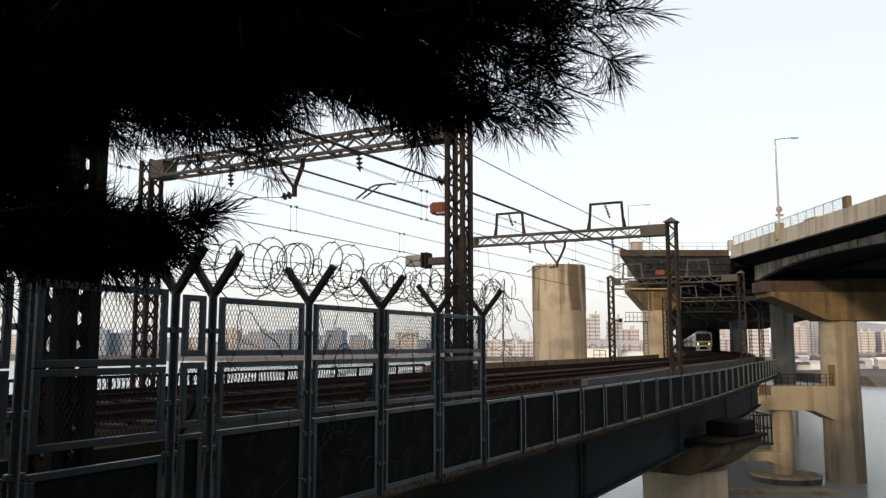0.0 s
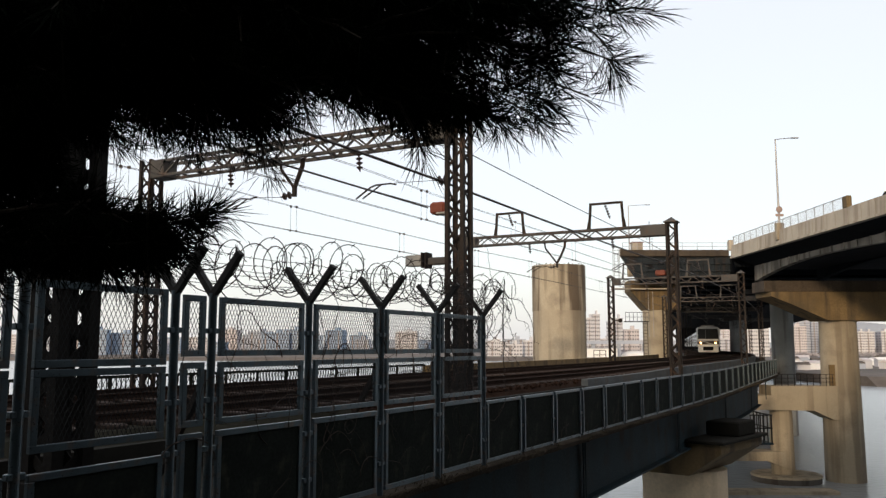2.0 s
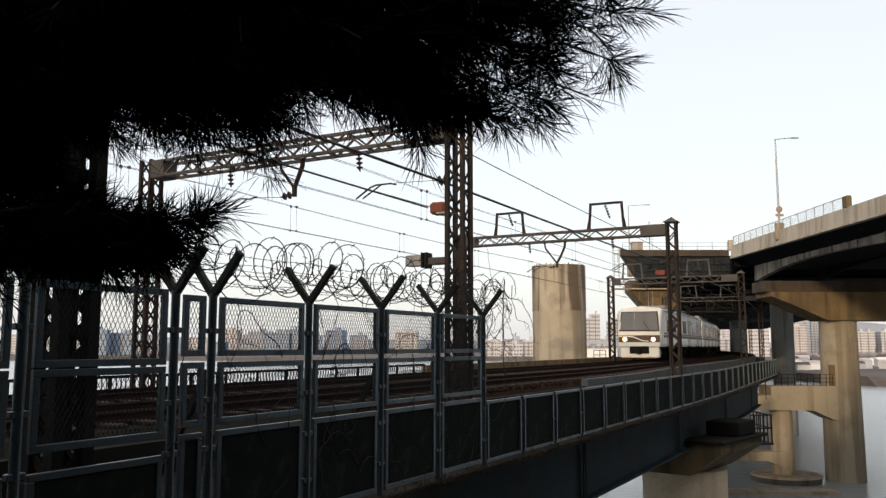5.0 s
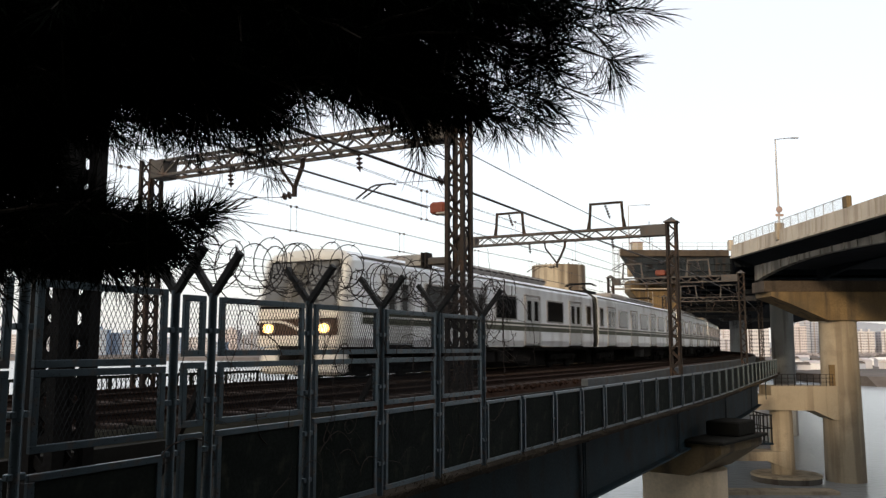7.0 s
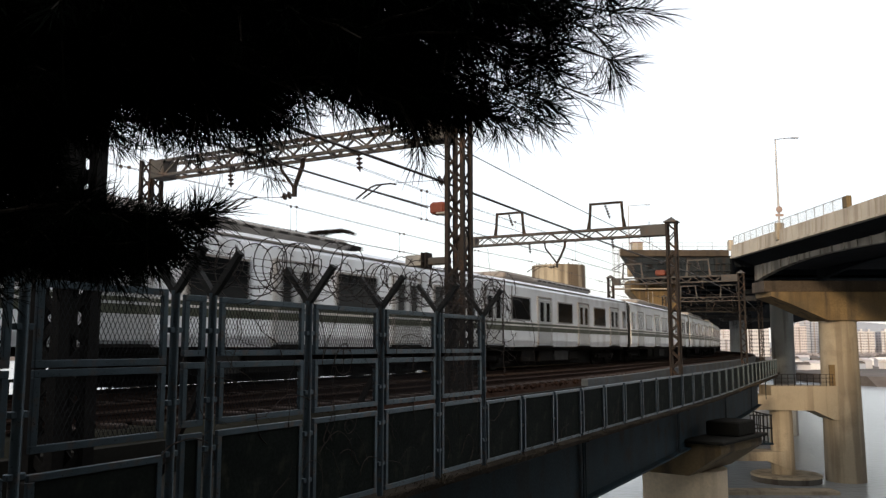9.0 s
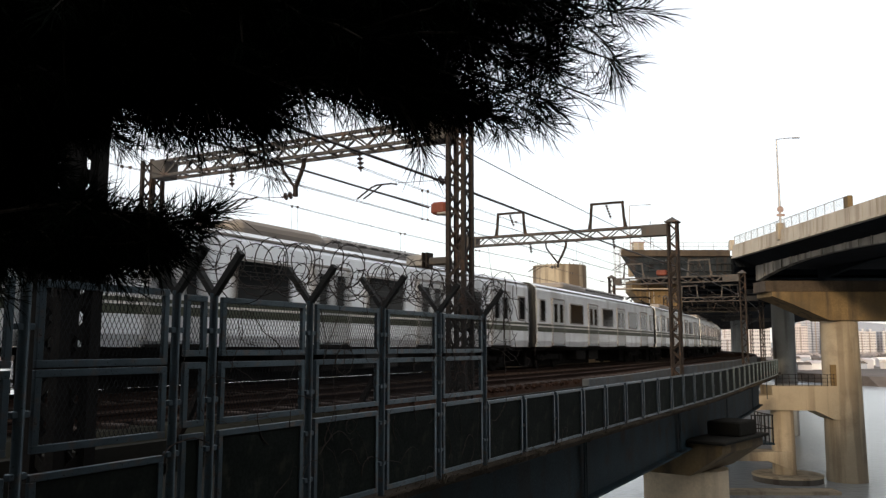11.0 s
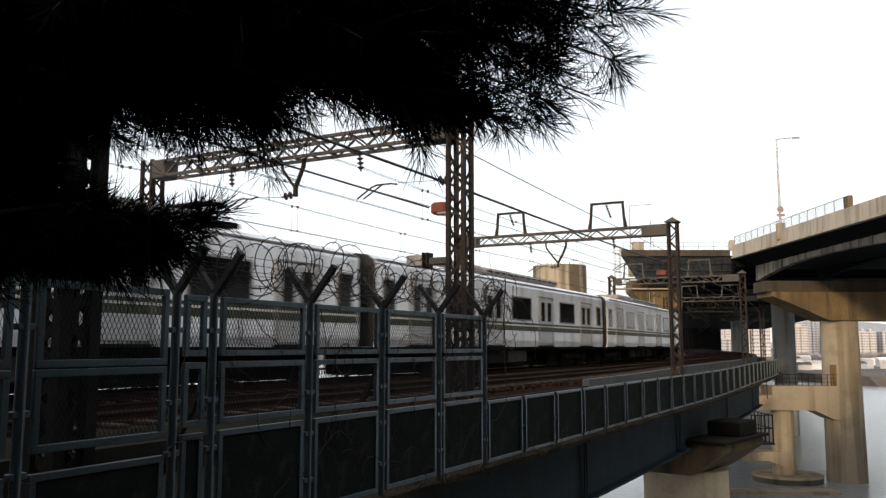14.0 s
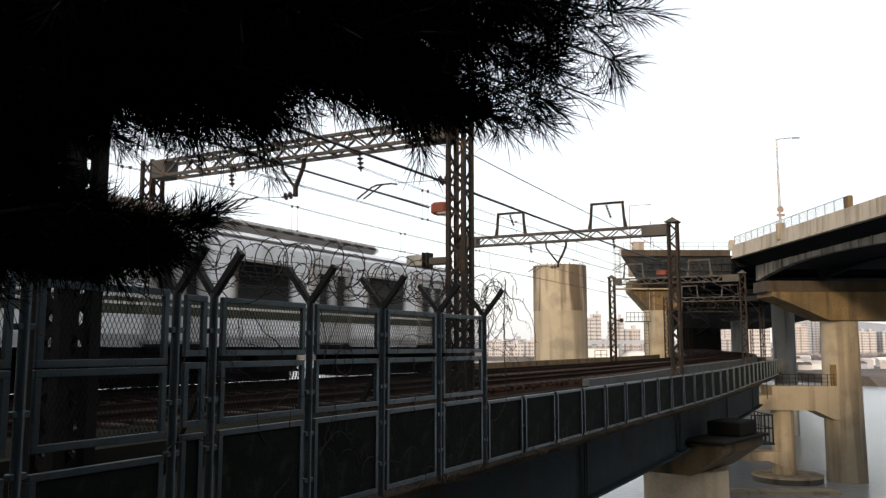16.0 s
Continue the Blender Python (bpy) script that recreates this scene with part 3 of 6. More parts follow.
def portal(s, near=4.66, far=-4.66, top=6.1, frames=(), drop=True, deep=0.5, v=0.0):
    """A lattice portal over both tracks. Local x along the line, y to the far side."""
    t = thing("catenary_portal", "brown weathered steel lattice portal over two tracks", "catenary portal", track_pose(s, 0, 0), "catenary portals")
    for y0 in (-near, -far):
        m = mast_shape(0.46, -0.8, top)
        part("mast", m, RUST_STEEL, t, at=Matrix.Translation((0, y0, 0)))
        cap = Shape().chamfered((0, y0, top + 0.03), (0.6, 0.6, 0.06), 0.01)
        cap.add([(-0.26, y0 - 0.26, top + 0.06), (0.26, y0 - 0.26, top + 0.06), (0.26, y0 + 0.26, top + 0.06), (-0.26, y0 + 0.26, top + 0.06), (0, y0, top + 0.26)], [(0, 1, 4), (1, 2, 4), (2, 3, 4), (3, 0, 4)])
        if s > 0:
            part("cap", cap, GREY_STEEL, t)
        sg = 1 if y0 < 0 else -1
        gw = 1.1 if y0 < 0 and s > 0 else 0.5
        part("gusset_box", Shape().chamfered((0, y0 + sg * (0.22 + gw / 2), top - 0.05 - deep / 2), (0.5, gw, deep), 0.02), GREY_STEEL, t)
    y1, y2 = -near + (1.32 if s > 0 else 0.72), -far - 0.72
    b = Shape()
    zt, zb = top - 0.1, top - deep
    for x in (-0.22, 0.22):
        b.bar((x, y1, zt), (x, y2, zt), 0.09, 0.07)
        b.bar((x, y1, zb), (x, y2, zb), 0.09, 0.07)
        n = 15
        for i in range(n):
            a, c = y1 + (y2 - y1) * i / n, y1 + (y2 - y1) * (i + 1) / n
            za, zc = (zb, zt) if i % 2 else (zt, zb)
            b.bar((x, a, za), (x, c, zc), 0.05, 0.04)
    for i in range(16):
        a = y1 + (y2 - y1) * i / 15
        b.bar((-0.22, a, zt), (0.22, a, zt), 0.04)
        b.bar((-0.22, a, zb), (0.22, a, zb), 0.04)
    part("beam", b, GREY_STEEL, t)
    for yc, w, h in frames:
        f = Shape()
        for q in (-w / 2, w / 2):
            f.bar((0, yc + q, top - 0.06), (0, yc + q * 0.9, top + h), 0.1, 0.1)
            f.bar((0, yc + q * 1.12, top - 0.06), (0, yc + q * 0.94, top + h * 0.55), 0.06, 0.06)
        f.bar((0, yc - w / 2 * 0.97, top + h), (0, yc + w / 2 * 0.97, top + h), 0.09, 0.1)
        part("wire_frame", f, RUST_STEEL if s < 10 else GREY_STEEL, t)
        part("insulator", insulator_shape((0, yc + 0.05, top + h - 0.04), (0, yc - 0.18, top + h * 0.35)), INSULATOR, t)
    if drop:
        d = Shape()
        g = (zb - 4.85) * 0.45
        d.tube([(0, v + g * 1.1, zb), (0, v + g, zb - g * 0.7), (0, v - 0.08, 4.85)], 0.04, 6)
        d.tube([(0, v - g * 1.2, zb), (0, v - g * 1.15, zb - g * 0.6), (0, v - g * 0.8, zb - g * 1.4), (0, v - 0.12, 4.82)], 0.06, 6)
        d.bar((0, v - 0.12, 4.88), (0, v - 0.12, 4.6), 0.09)
        part("drop_arm", d, RUST_STEEL, t, "V-shaped drop bracket")
        part("insulator", insulator_shape((0, v - 0.07, 4.66), (0, v + 0.3, 4.62), 2, 0.1), INSULATOR, t)
        st = Shape().tube([(0, v + 0.3, 4.62), (0, 1.15, 4.68)], 0.007, 5)
        st.tube([(0, 1.1, 4.70), (0, 1.3, 4.66), (0, 1.6, 4.70), (0, 1.75, 4.66), (0, 2.15, 4.45)], 0.02, 6)
        st.tube([(0.05, 1.45, 4.68), (0.05, 1.9, 4.45)], 0.018, 6)
        part("steady_arm", st, RUST_STEEL, t)
        part("insulator", insulator_shape((0, -near + 0.22, 4.62), (0, -near + 0.6, 4.62), 2, 0.1), INSULATOR, t)
        st = Shape().tube([(0, -near + 0.6, 4.62), (0, -3.0, 4.66)], 0.007, 5)
        st.tube([(0, -3.05, 4.62), (0, -2.9, 4.66), (0, -2.5, 4.66), (0, -2.35, 4.62), (0, -1.95, 4.38)], 0.02, 6)
        st.tube([(0.05, -2.6, 4.66), (0.05, -2.1, 4.38)], 0.018, 6)
        part("steady_arm", st, RUST_STEEL, t)
    for u in (2.0, -2.0):
        part("insulator", insulator_shape((0, -u, zb), (0, -u - 0.05, zb - 0.5), 4, 0.085), INSULATOR, t)
    return t


def insulator_shape(p, q, discs=5, r=0.075):
    p, q = Vector(p), Vector(q)
    sh = Shape().tube([p, q], 0.022, 6)
    for i in range(discs):
        c = p.lerp(q, (i + 0.8) / (discs + 0.6))
        d = (q - p).normalized() * 0.034
        sh.tube([c - d, c - d * 0.2, c + d], [r * 0.5, r, r * 0.45], 10)
    return sh


def mast_shape(w, z0, z1, pitch=0.40, leg=0.09, lace=0.055):
    sh = Shape()
    h = w / 2 - leg / 2
    for a in (-h, h):
        for b in (-h, h):
            sh.box((a, b, (z0 + z1) / 2), (leg, leg, z1 - z0))
    n = max(2, round((z1 - z0) / pitch))
    for i in range(n):
        a, b = z0 + (z1 - z0) * i / n, z0 + (z1 - z0) * (i + 1) / n
        for c in (-h, h):
            k = 1 if i % 2 else -1
            sh.bar((c, -h * k, a), (c, h * k, b), lace, 0.02, up=(1, 0, 0))
            sh.bar((-h * k, c, a), (h * k, c, b), lace, 0.02, up=(0, 1, 0))
    sh.box((0, 0, z0 + 0.15), (w + 0.12, w + 0.12, 0.3))
    return sh


def box_on_mast(s):
    """The orange box, the pale box and a cable arm on the mast nearest the camera."""
    t = thing("signal_box", "faded orange box with pale end on the portal mast", "signal box", track_pose(s, 4.66, 3.97))
    part("case", Shape().chamfered((0, 0.47, 0), (0.34, 0.36, 0.26), 0.04), ORANGE, t)
    part("end_plate", Shape().chamfered((-0.05, 0.32, -0.13), (0.3, 0.3, 0.05), 0.015), PALE_BOX, t, "pale underside plate")
    part("bracket", Shape().bar((0, 0.35, 0), (0, 0.18, 0), 0.05), RUST_STEEL, t)
    t = thing("equipment_case", "long pale grey case clamped to the portal mast", "equipment case", track_pose(s, 4.66, 2.84))
    part("case", Shape().chamfered((0, 1.08, 0), (0.26, 0.40, 0.24), 0.012), PALE_BOX, t)
    part("arm", Shape().chamfered((0, 0.48, -0.03), (0.2, 0.5, 0.16), 0.02), GREY_STEEL, t)
    for y in (0.76, 0.86):
        part("clamp", Shape().chamfered((0, y, 0.0), (0.3, 0.035, 0.34), 0.01), RUST_STEEL, t)
    t = thing("cable_insulator", "ribbed insulator holding the feeder cable", "insulator", track_pose(s, 4.66, 4.55))
    part("body", insulator_shape((0, 0.2, 0), (0, 0.5, 0), 3, 0.07), INSULATOR, t)


PORTALS = (-13.5, 6.7, 31.6, 58.0, 84.0, 112.0)


def portals():
    portal(PORTALS[0], far=-4.88, top=6.03)
    portal(PORTALS[1], far=-5.45, top=6.33, v=0.75, frames=((-1.75, 1.6, 1.1), (3.0, 1.45, 1.0)))
    portal(PORTALS[2], frames=((-1.75, 1.6, 1.1), (3.0, 1.45, 1.0)))
    portal(PORTALS[3], frames=((-1.75, 1.6, 1.1), (2.2, 1.6, 1.1)))
    for s in PORTALS[4:]:
        portal(s)
    box_on_mast(PORTALS[0])
    t = thing("signal_box", "small faded orange box on the portal mast", "signal box", track_pose(PORTALS[1], 4.3, 4.1))
    part("case", Shape().chamfered((-0.1, 0.14, 0), (0.34, 0.44, 0.24), 0.04), ORANGE, t)
    part("bracket", Shape().bar((-0.1, 0.0, 0.0), (0, -0.25, 0), 0.06), RUST_STEEL, t)
    t = thing("lamp_box", "small round lamp on a mast bracket", "lamp", track_pose(PORTALS[2], -4.3, 2.9))
    part("case", Shape().chamfered((0, -0.3, 0), (0.3, 0.3, 0.3), 0.08), RUST_STEEL, t)
    part("bracket", Shape().bar((0, 0.2, 0), (0, -0.3, 0), 0.06), RUST_STEEL, t)
    m = thing("lattice_mast", "heavy dark steel lattice mast beside the fence", "mast", track_pose(-23.1, 4.7, 0))
    part("column", mast_shape(0.52, -0.8, 6.0, 0.3, 0.14, 0.11), UNDERFRAME, m)
    part("base_plate", Shape().chamfered((0, 0, -0.76), (0.8, 0.8, 0.08), 0.01), ARM, m)


def wire_run(name, label, u, zs, s0, s1, r=0.012, sag=0.0, group="overhead wires"):
    """A wire along the line, with sag between portals."""
    sh = Shape()
    stops = [s0] + [p for p in PORTALS if s0 < p < s1] + [s1]
    pts = []
    for a, b in zip(stops[:-1], stops[1:]):
        for k in range(10):
            f = k / 10
            za, zb = zs(a), zs(b)
            pts.append(track(a + (b - a) * f, u, za + (zb - za) * f - sag * 4 * f * (1 - f)))
    pts.append(track(s1, u, zs(s1)))
    sh.tube(pts, r, 5, cap=False)
    return single(name, sh, WIRE, label, "wire", group)


def wires():
    # height of contact wire and messenger, sag, and one dropper of each track
    for u, zc, zm, sag, s_drop in ((2.0, 4.32, 5.14, 0.09, -10.4), (-2.0, 4.22, 4.97, 0.12, -10.9)):
        for w in (-0.04, 0.04):
            wire_run("contact_wire", "thin contact wire over the track", u + w, lambda s: zc, -45, 200, 0.007)
            wire_run("messenger_wire", "messenger wire sagging between portals", u + w, lambda s: zm, -45, 200, 0.006, sag)
        sh = Shape()
        for i in range(36):
            s = s_drop - 29.5 + i * 5.9
            f = 0.0
            for p, q in zip((-45.0,) + PORTALS, PORTALS + (200.0,)):
                if p <= s <= q:
                    f = (s - p) / (q - p)
            top = zm - sag * 4 * f * (1 - f)
            for w in (-0.04, 0.04):
                sh.tube([track(s + w * 2, u + w, zc), track(s + w * 2, u + w, top)], 0.004, 4, cap=False)
                sh.box(track(s + w * 2, u + w, zc), (0.05, 0.05, 0.05))
                sh.box(track(s + w * 2, u + w, top), (0.06, 0.06, 0.06))
        single("dropper_wires", sh, WIRE, "paired dropper wires with clips", "wire", kind="stuff")
    wire_run("signal_cable", "black cable running to the orange box", 4.02, lambda s: 3.97, -45, -13.75, 0.02)
    wire_run("feeder_cable", "thick black feeder cable along the masts", 4.3, lambda s: 4.55, -45, 150, 0.03, 0.05)
    # two feeders that hang from the frames on top of the portals
    for u, z0, z1 in ((1.8, 7.0, 6.5), (-3.0, 6.4, 6.6)):
        wire_run("feeder_cable", "black feeder cable hung from the frames over the portals", u, lambda s: z0 + (z1 - z0) * min(1.0, max(0.0, (s + 13.5) / 20.2)), -45, 150, 0.016, 0.07)


# ---- fence ----


def mesh_shape(w, h, cell=0.045, cellh=0.09, r=0.0019):
    """Expanded metal: zigzag strands that touch."""
    sh = Shape()
    n = max(2, round(w / cell))
    k = max(2, round(h / cellh))
    for i in range(n):
        for j in range(k):
            za, zb = -h / 2 + h * j / k, -h / 2 + h * (j + 1) / k
            x0 = -w / 2 + w * (i + 0.5) / n
            o = w / n / 2
            sg = 1 if j % 2 else -1
            a, b = (x0 - o, x0 + o) if sg > 0 else (x0 + o, x0 - o)
            sh.bar((a, 0, za), (b, 0, zb), r * 2, r * 2, up=(0, 1, 0))
            sh.bar((b, 0, za), (a, 0, zb), r * 2, r * 2, up=(0, 1, 0))
    return sh


def frame_shape(w, h, t=0.045, d=0.045):
    sh = Shape()
    for z in (-h / 2 + t / 2, h / 2 - t / 2):
        sh.chamfered((0, 0, z), (w, 0.045, t), 0.004)
    for x in (-w / 2 + t / 2, w / 2 - t / 2):
        sh.chamfered((x, 0, 0), (t, d, h - 2 * t), 0.004)
    return sh


def fence_bay(run, s_mid, w, tall, gate=False):
    """One bay between posts: framed panels with mesh or plate; local x along the line."""
    tiers = [(-0.86, 0.095, "plate")]
    if tall:
        tiers = [(-0.84, 0.155, "plate"), (0.215, 0.805, "mesh"), (0.86, 1.43, "mesh")]
    if gate:
        tiers = [(-0.84, 0.0, "plate"), (0.15, 0.775, "mesh"), (0.79, 1.465, "mesh")]
    m = track_pose(s_mid, NEAR_EDGE, 0)
    for z0, z1, kind in tiers:
        zc, h = (z0 + z1) / 2, z1 - z0
        f = part("panel", frame_shape(w - (0.2 if tall else 0.14), h, 0.058 if tall else 0.05, 0.045 if tall else 0.09), FENCE, run, "framed mesh panel" if kind == "mesh" else "framed dark plate panel", at=m @ Matrix.Translation((0, 0, zc)))
        if kind == "plate":
            part("infill", Shape().box((0, 0, 0), (w - 0.24, 0.012, h - 0.08)), FENCE_DARK, f, "dark blotched infill plate")
        else:
            part("mesh", mesh_shape(w - 0.3, h - 0.1), MESH, f, "expanded metal mesh")


def fence_post(run, s, tall, pairs=True):
    top = 1.46 if tall else 0.12
    sh = Shape()
    for x in ((-0.045, 0.045) if pairs else (0,)):
        if tall:
            sh.tube([(x, 0, -0.93), (x, 0, top)], 0.041, 12)
        else:
            sh.chamfered((x, 0.03, (top - 0.95) / 2), (0.05, 0.05, top + 0.91), 0.008)
    post = part("post", sh, FENCE, run, at=track_pose(s, NEAR_EDGE, 0), smooth=tall)
    for z in (-0.5, 0.0, 0.45, 1.1) if tall else (-0.4,):
        part("clamp", Shape().chamfered((0, 0, z), (0.15, 0.06, 0.05), 0.006), FENCE if tall else ARM, post)
    if tall:
        for sg in (1, -1):
            part("arm", Shape().bar((0, 0, top - 0.02), (0, sg * 0.33, top + 0.38), 0.065, 0.06), ARM, post, "slanted barbed wire arm")


def fence():
    # regular bays, one narrow bay, then the run to the end of the tall fence
    start = -23.72
    tall = [start - 1.49 * 2, start - 1.49, start, start + 0.47]
    for i in range(4):
        tall.append(tall[-1] + 1.49)
    run = thing("security_fence", "tall galvanised steel fence with mesh panels and Y arms", "fence")
    for k, s in enumerate(tall):
        fence_post(run, s, True, False)
        if k in (3, 5):
            part("brace", Shape().bar((0, 0.02, 0.72), (0, 0.95, -0.78), 0.06), RUST_STEEL, run, "dark diagonal brace", at=track_pose(s, NEAR_EDGE, 0))
    for a, b in zip(tall[:-1], tall[1:]):
        fence_bay(run, (a + b) / 2, b - a, True, b <= start)
    run = thing("railing", "low galvanised railing with dark infill plates along the viaduct edge", "railing")
    s = tall[-1]
    low = [s]
    first = -15.8
    while s < SPAN_END - 1.6:
        s = s + 1.545 if len(low) > 1 else first
        low.append(s)
        fence_post(run, s, False, False)
    for a, b in zip(low[:-1], low[1:]):
        fence_bay(run, (a + b) / 2, b - a, False)
    # edge strip under the panels
    single("walkway_kerb", swept([(NEAR_EDGE - 0.12, -1.0), (NEAR_EDGE + 0.06, -1.0), (NEAR_EDGE + 0.08, -0.92), (NEAR_EDGE + 0.06, -0.9), (NEAR_EDGE - 0.12, -0.89)], S0, SPAN_END), DIRT, "dirt-covered brown edge strip under the railing", "kerb", kind="structure")
    coil(tall[0], tall[-1])


def coil(s0, s1):
    rng = random.Random(3)
    ln = s1 - s0 + 0.7
    for k, (r, pitch, off) in enumerate(((0.24, 0.34, -0.02), (0.21, 0.41, 0.03), (0.17, 0.55, -0.06))):
        sh = Shape()
        n = int(ln / pitch * 22)
        pts = []
        w1, w2, w3 = rng.uniform(0.02, 0.06), rng.uniform(0.1, 0.2), rng.uniform(0.02, 0.05)
        for i in range(n):
            a = i / 22 * 2 * math.pi
            s = s0 - 0.3 + ln * i / n + 0.1 * math.sin(i * w3 + k) + 0.08 * math.sin(a * 0.37 + k)
            rr = r * (1 + 0.26 * math.sin(i * w1 + k) + 0.12 * math.sin(i * w2))
            pts.append(track(s, NEAR_EDGE + rr * math.cos(a) + 0.06 * math.sin(i * 0.05), 1.80 + off + rr * math.sin(a) + 0.08 * math.sin(i * 0.043 + k)))
        sh.tube(pts, 0.006, 4, cap=False)
        for i in range(0, n, 3):
            p = pts[i]
            d = Vector((rng.uniform(-1, 1), rng.uniform(-1, 1), rng.uniform(-1, 1))).normalized() * 0.038
            sh.bar(p - d, p + d, 0.0065)
        single("barbed_wire_coil", sh, BARBED, "rusty coiled barbed wire along the fence top", "barbed wire", "barbed wire")
    # loose loops tumbling off the end of the fence
    for k in range(9):
        sh = Shape()
        c = track(s1 + rng.uniform(-0.15, 0.75), NEAR_EDGE + rng.uniform(-0.15, 0.2), rng.uniform(1.25, 1.85))
        r = rng.uniform(0.24, 0.42)
        tilt, turn = rng.uniform(-0.5, 0.5), rng.uniform(-0.6, 0.6)
        m = Matrix.Rotation(TH0 + turn, 3, "Z") @ Matrix.Rotation(tilt, 3, "X")
        a0, span = rng.uniform(0, 6.28), rng.uniform(4.0, 6.6)
        pts = []
        for i in range(40):
            a = a0 + span * i / 39
            q = Vector((math.cos(a) * r * (1 + 0.12 * math.sin(3 * a + k)), 0.1 * math.sin(a * 0.7 + k), math.sin(a) * r * 1.15))
            pts.append(c + m @ q)
        sh.tube(pts, 0.0045, 4, cap=False)
        for i in range(0, 40, 2):
            d = Vector((rng.uniform(-1, 1), rng.uniform(-1, 1), rng.uniform(-1, 1))).normalized() * 0.03
            sh.bar(pts[i] - d, pts[i] + d, 0.004)
        single("barbed_wire_loop", sh, BARBED, "loose loop of barbed wire hanging off the fence end", "barbed wire", "barbed wire")
    for side in (-1, 1):
        for k in range(3):
            f = (0.35, 0.66, 0.97)[k]
            sh = Shape()
            n = int((s1 - s0) / 0.1)
            pts = [track(s0 + (s1 - s0) * i / n, NEAR_EDGE + side * 0.33 * f, 1.44 + 0.4 * f - 0.025 * abs(math.sin(i / 15 * math.pi))) for i in range(n + 1)]
            sh.tube(pts, 0.0028, 4, cap=False)
            for i in range(0, n, 1):
                d = Vector((rng.uniform(-1, 1), rng.uniform(-1, 1), rng.uniform(-1, 1))).normalized() * 0.02
                sh.bar(pts[i] - d, pts[i] + d, 0.003)
            single("barbed_wire_strand", sh, BARBED, "rusty barbed wire strand between the arms", "barbed wire", "barbed wire")


def creepers():
    """Dry creeper stems on the tall fence and hanging off its end."""
    rng = random.Random(17)

    def stem(s, z, u, length, down, r, wander=0.25):
        sh = Shape()
        p = [s, u, z]
        ang = -math.pi / 2 if down else rng.uniform(0.6, 2.5)
        pts = []
        bend = rng.uniform(-0.3, 0.3)
        for i in range(max(5, int(length / 0.06))):
            pts.append(track(p[0], p[1], p[2]))
            bend = bend * 0.85 + rng.uniform(-wander, wander)
            ang += bend
            if down:
                ang += (-math.pi / 2 - ang) * 0.08
            p[0] += 0.06 * math.cos(ang)
            p[2] = max(-0.85, p[2] + 0.06 * math.sin(ang))
            p[1] += rng.uniform(-0.012, 0.012)
        sh.tube(pts, [r * (1 - 0.7 * i / len(pts)) for i in range(len(pts))], 5)
        for i in range(2, len(pts) - 1, 3):
            d = Vector((rng.uniform(-1, 1), rng.uniform(-1, 1), rng.uniform(-0.8, 0.8))).normalized() * rng.uniform(0.03, 0.12)
            sh.tube([pts[i], pts[i] + d * 0.6 + Vector((0, 0, 0.01)), pts[i] + d], [r * 0.5, r * 0.35, r * 0.2], 4)
        single("creeper", sh, VINE, "dry brown creeper stem tangled in the fence", "creeper", "dry creepers")

    for i in range(11):
        stem(-17.2 + rng.uniform(-0.4, 1.0), rng.uniform(1.3, 2.1), NEAR_EDGE + rng.uniform(-0.2, 0.35), rng.uniform(0.9, 2.2), True, rng.uniform(0.003, 0.008), 0.3)
    for i in range(2):
        stem(-16.7 + rng.uniform(-0.3, 0.6), rng.uniform(1.75, 2.1), NEAR_EDGE + rng.uniform(-0.1, 0.3), rng.uniform(2.0, 2.9), True, rng.uniform(0.006, 0.014), 0.13)
    for i in range(34):
        s = rng.uniform(-22.5, -17.6)
        stem(s, rng.uniform(-0.85, 1.0), NEAR_EDGE + 0.03, rng.uniform(0.5, 1.5), False, rng.uniform(0.003, 0.007))
    for i in range(12):
        stem(rng.uniform(-22.5, -17.6), rng.uniform(0.9, 1.9), NEAR_EDGE + 0.04, rng.uniform(0.4, 1.1), True, rng.uniform(0.003, 0.006))
    for i in range(16):
        stem(rng.uniform(-24.5, -17.4), rng.uniform(-0.3, 0.9), NEAR_EDGE + 0.04, rng.uniform(0.9, 2.0), False, rng.uniform(0.004, 0.008))
    for i in range(10):
        stem(rng.uniform(-17.0, -8.0), -0.85, NEAR_EDGE + 0.05, rng.uniform(0.5, 1.0), False, rng.uniform(0.004, 0.007))


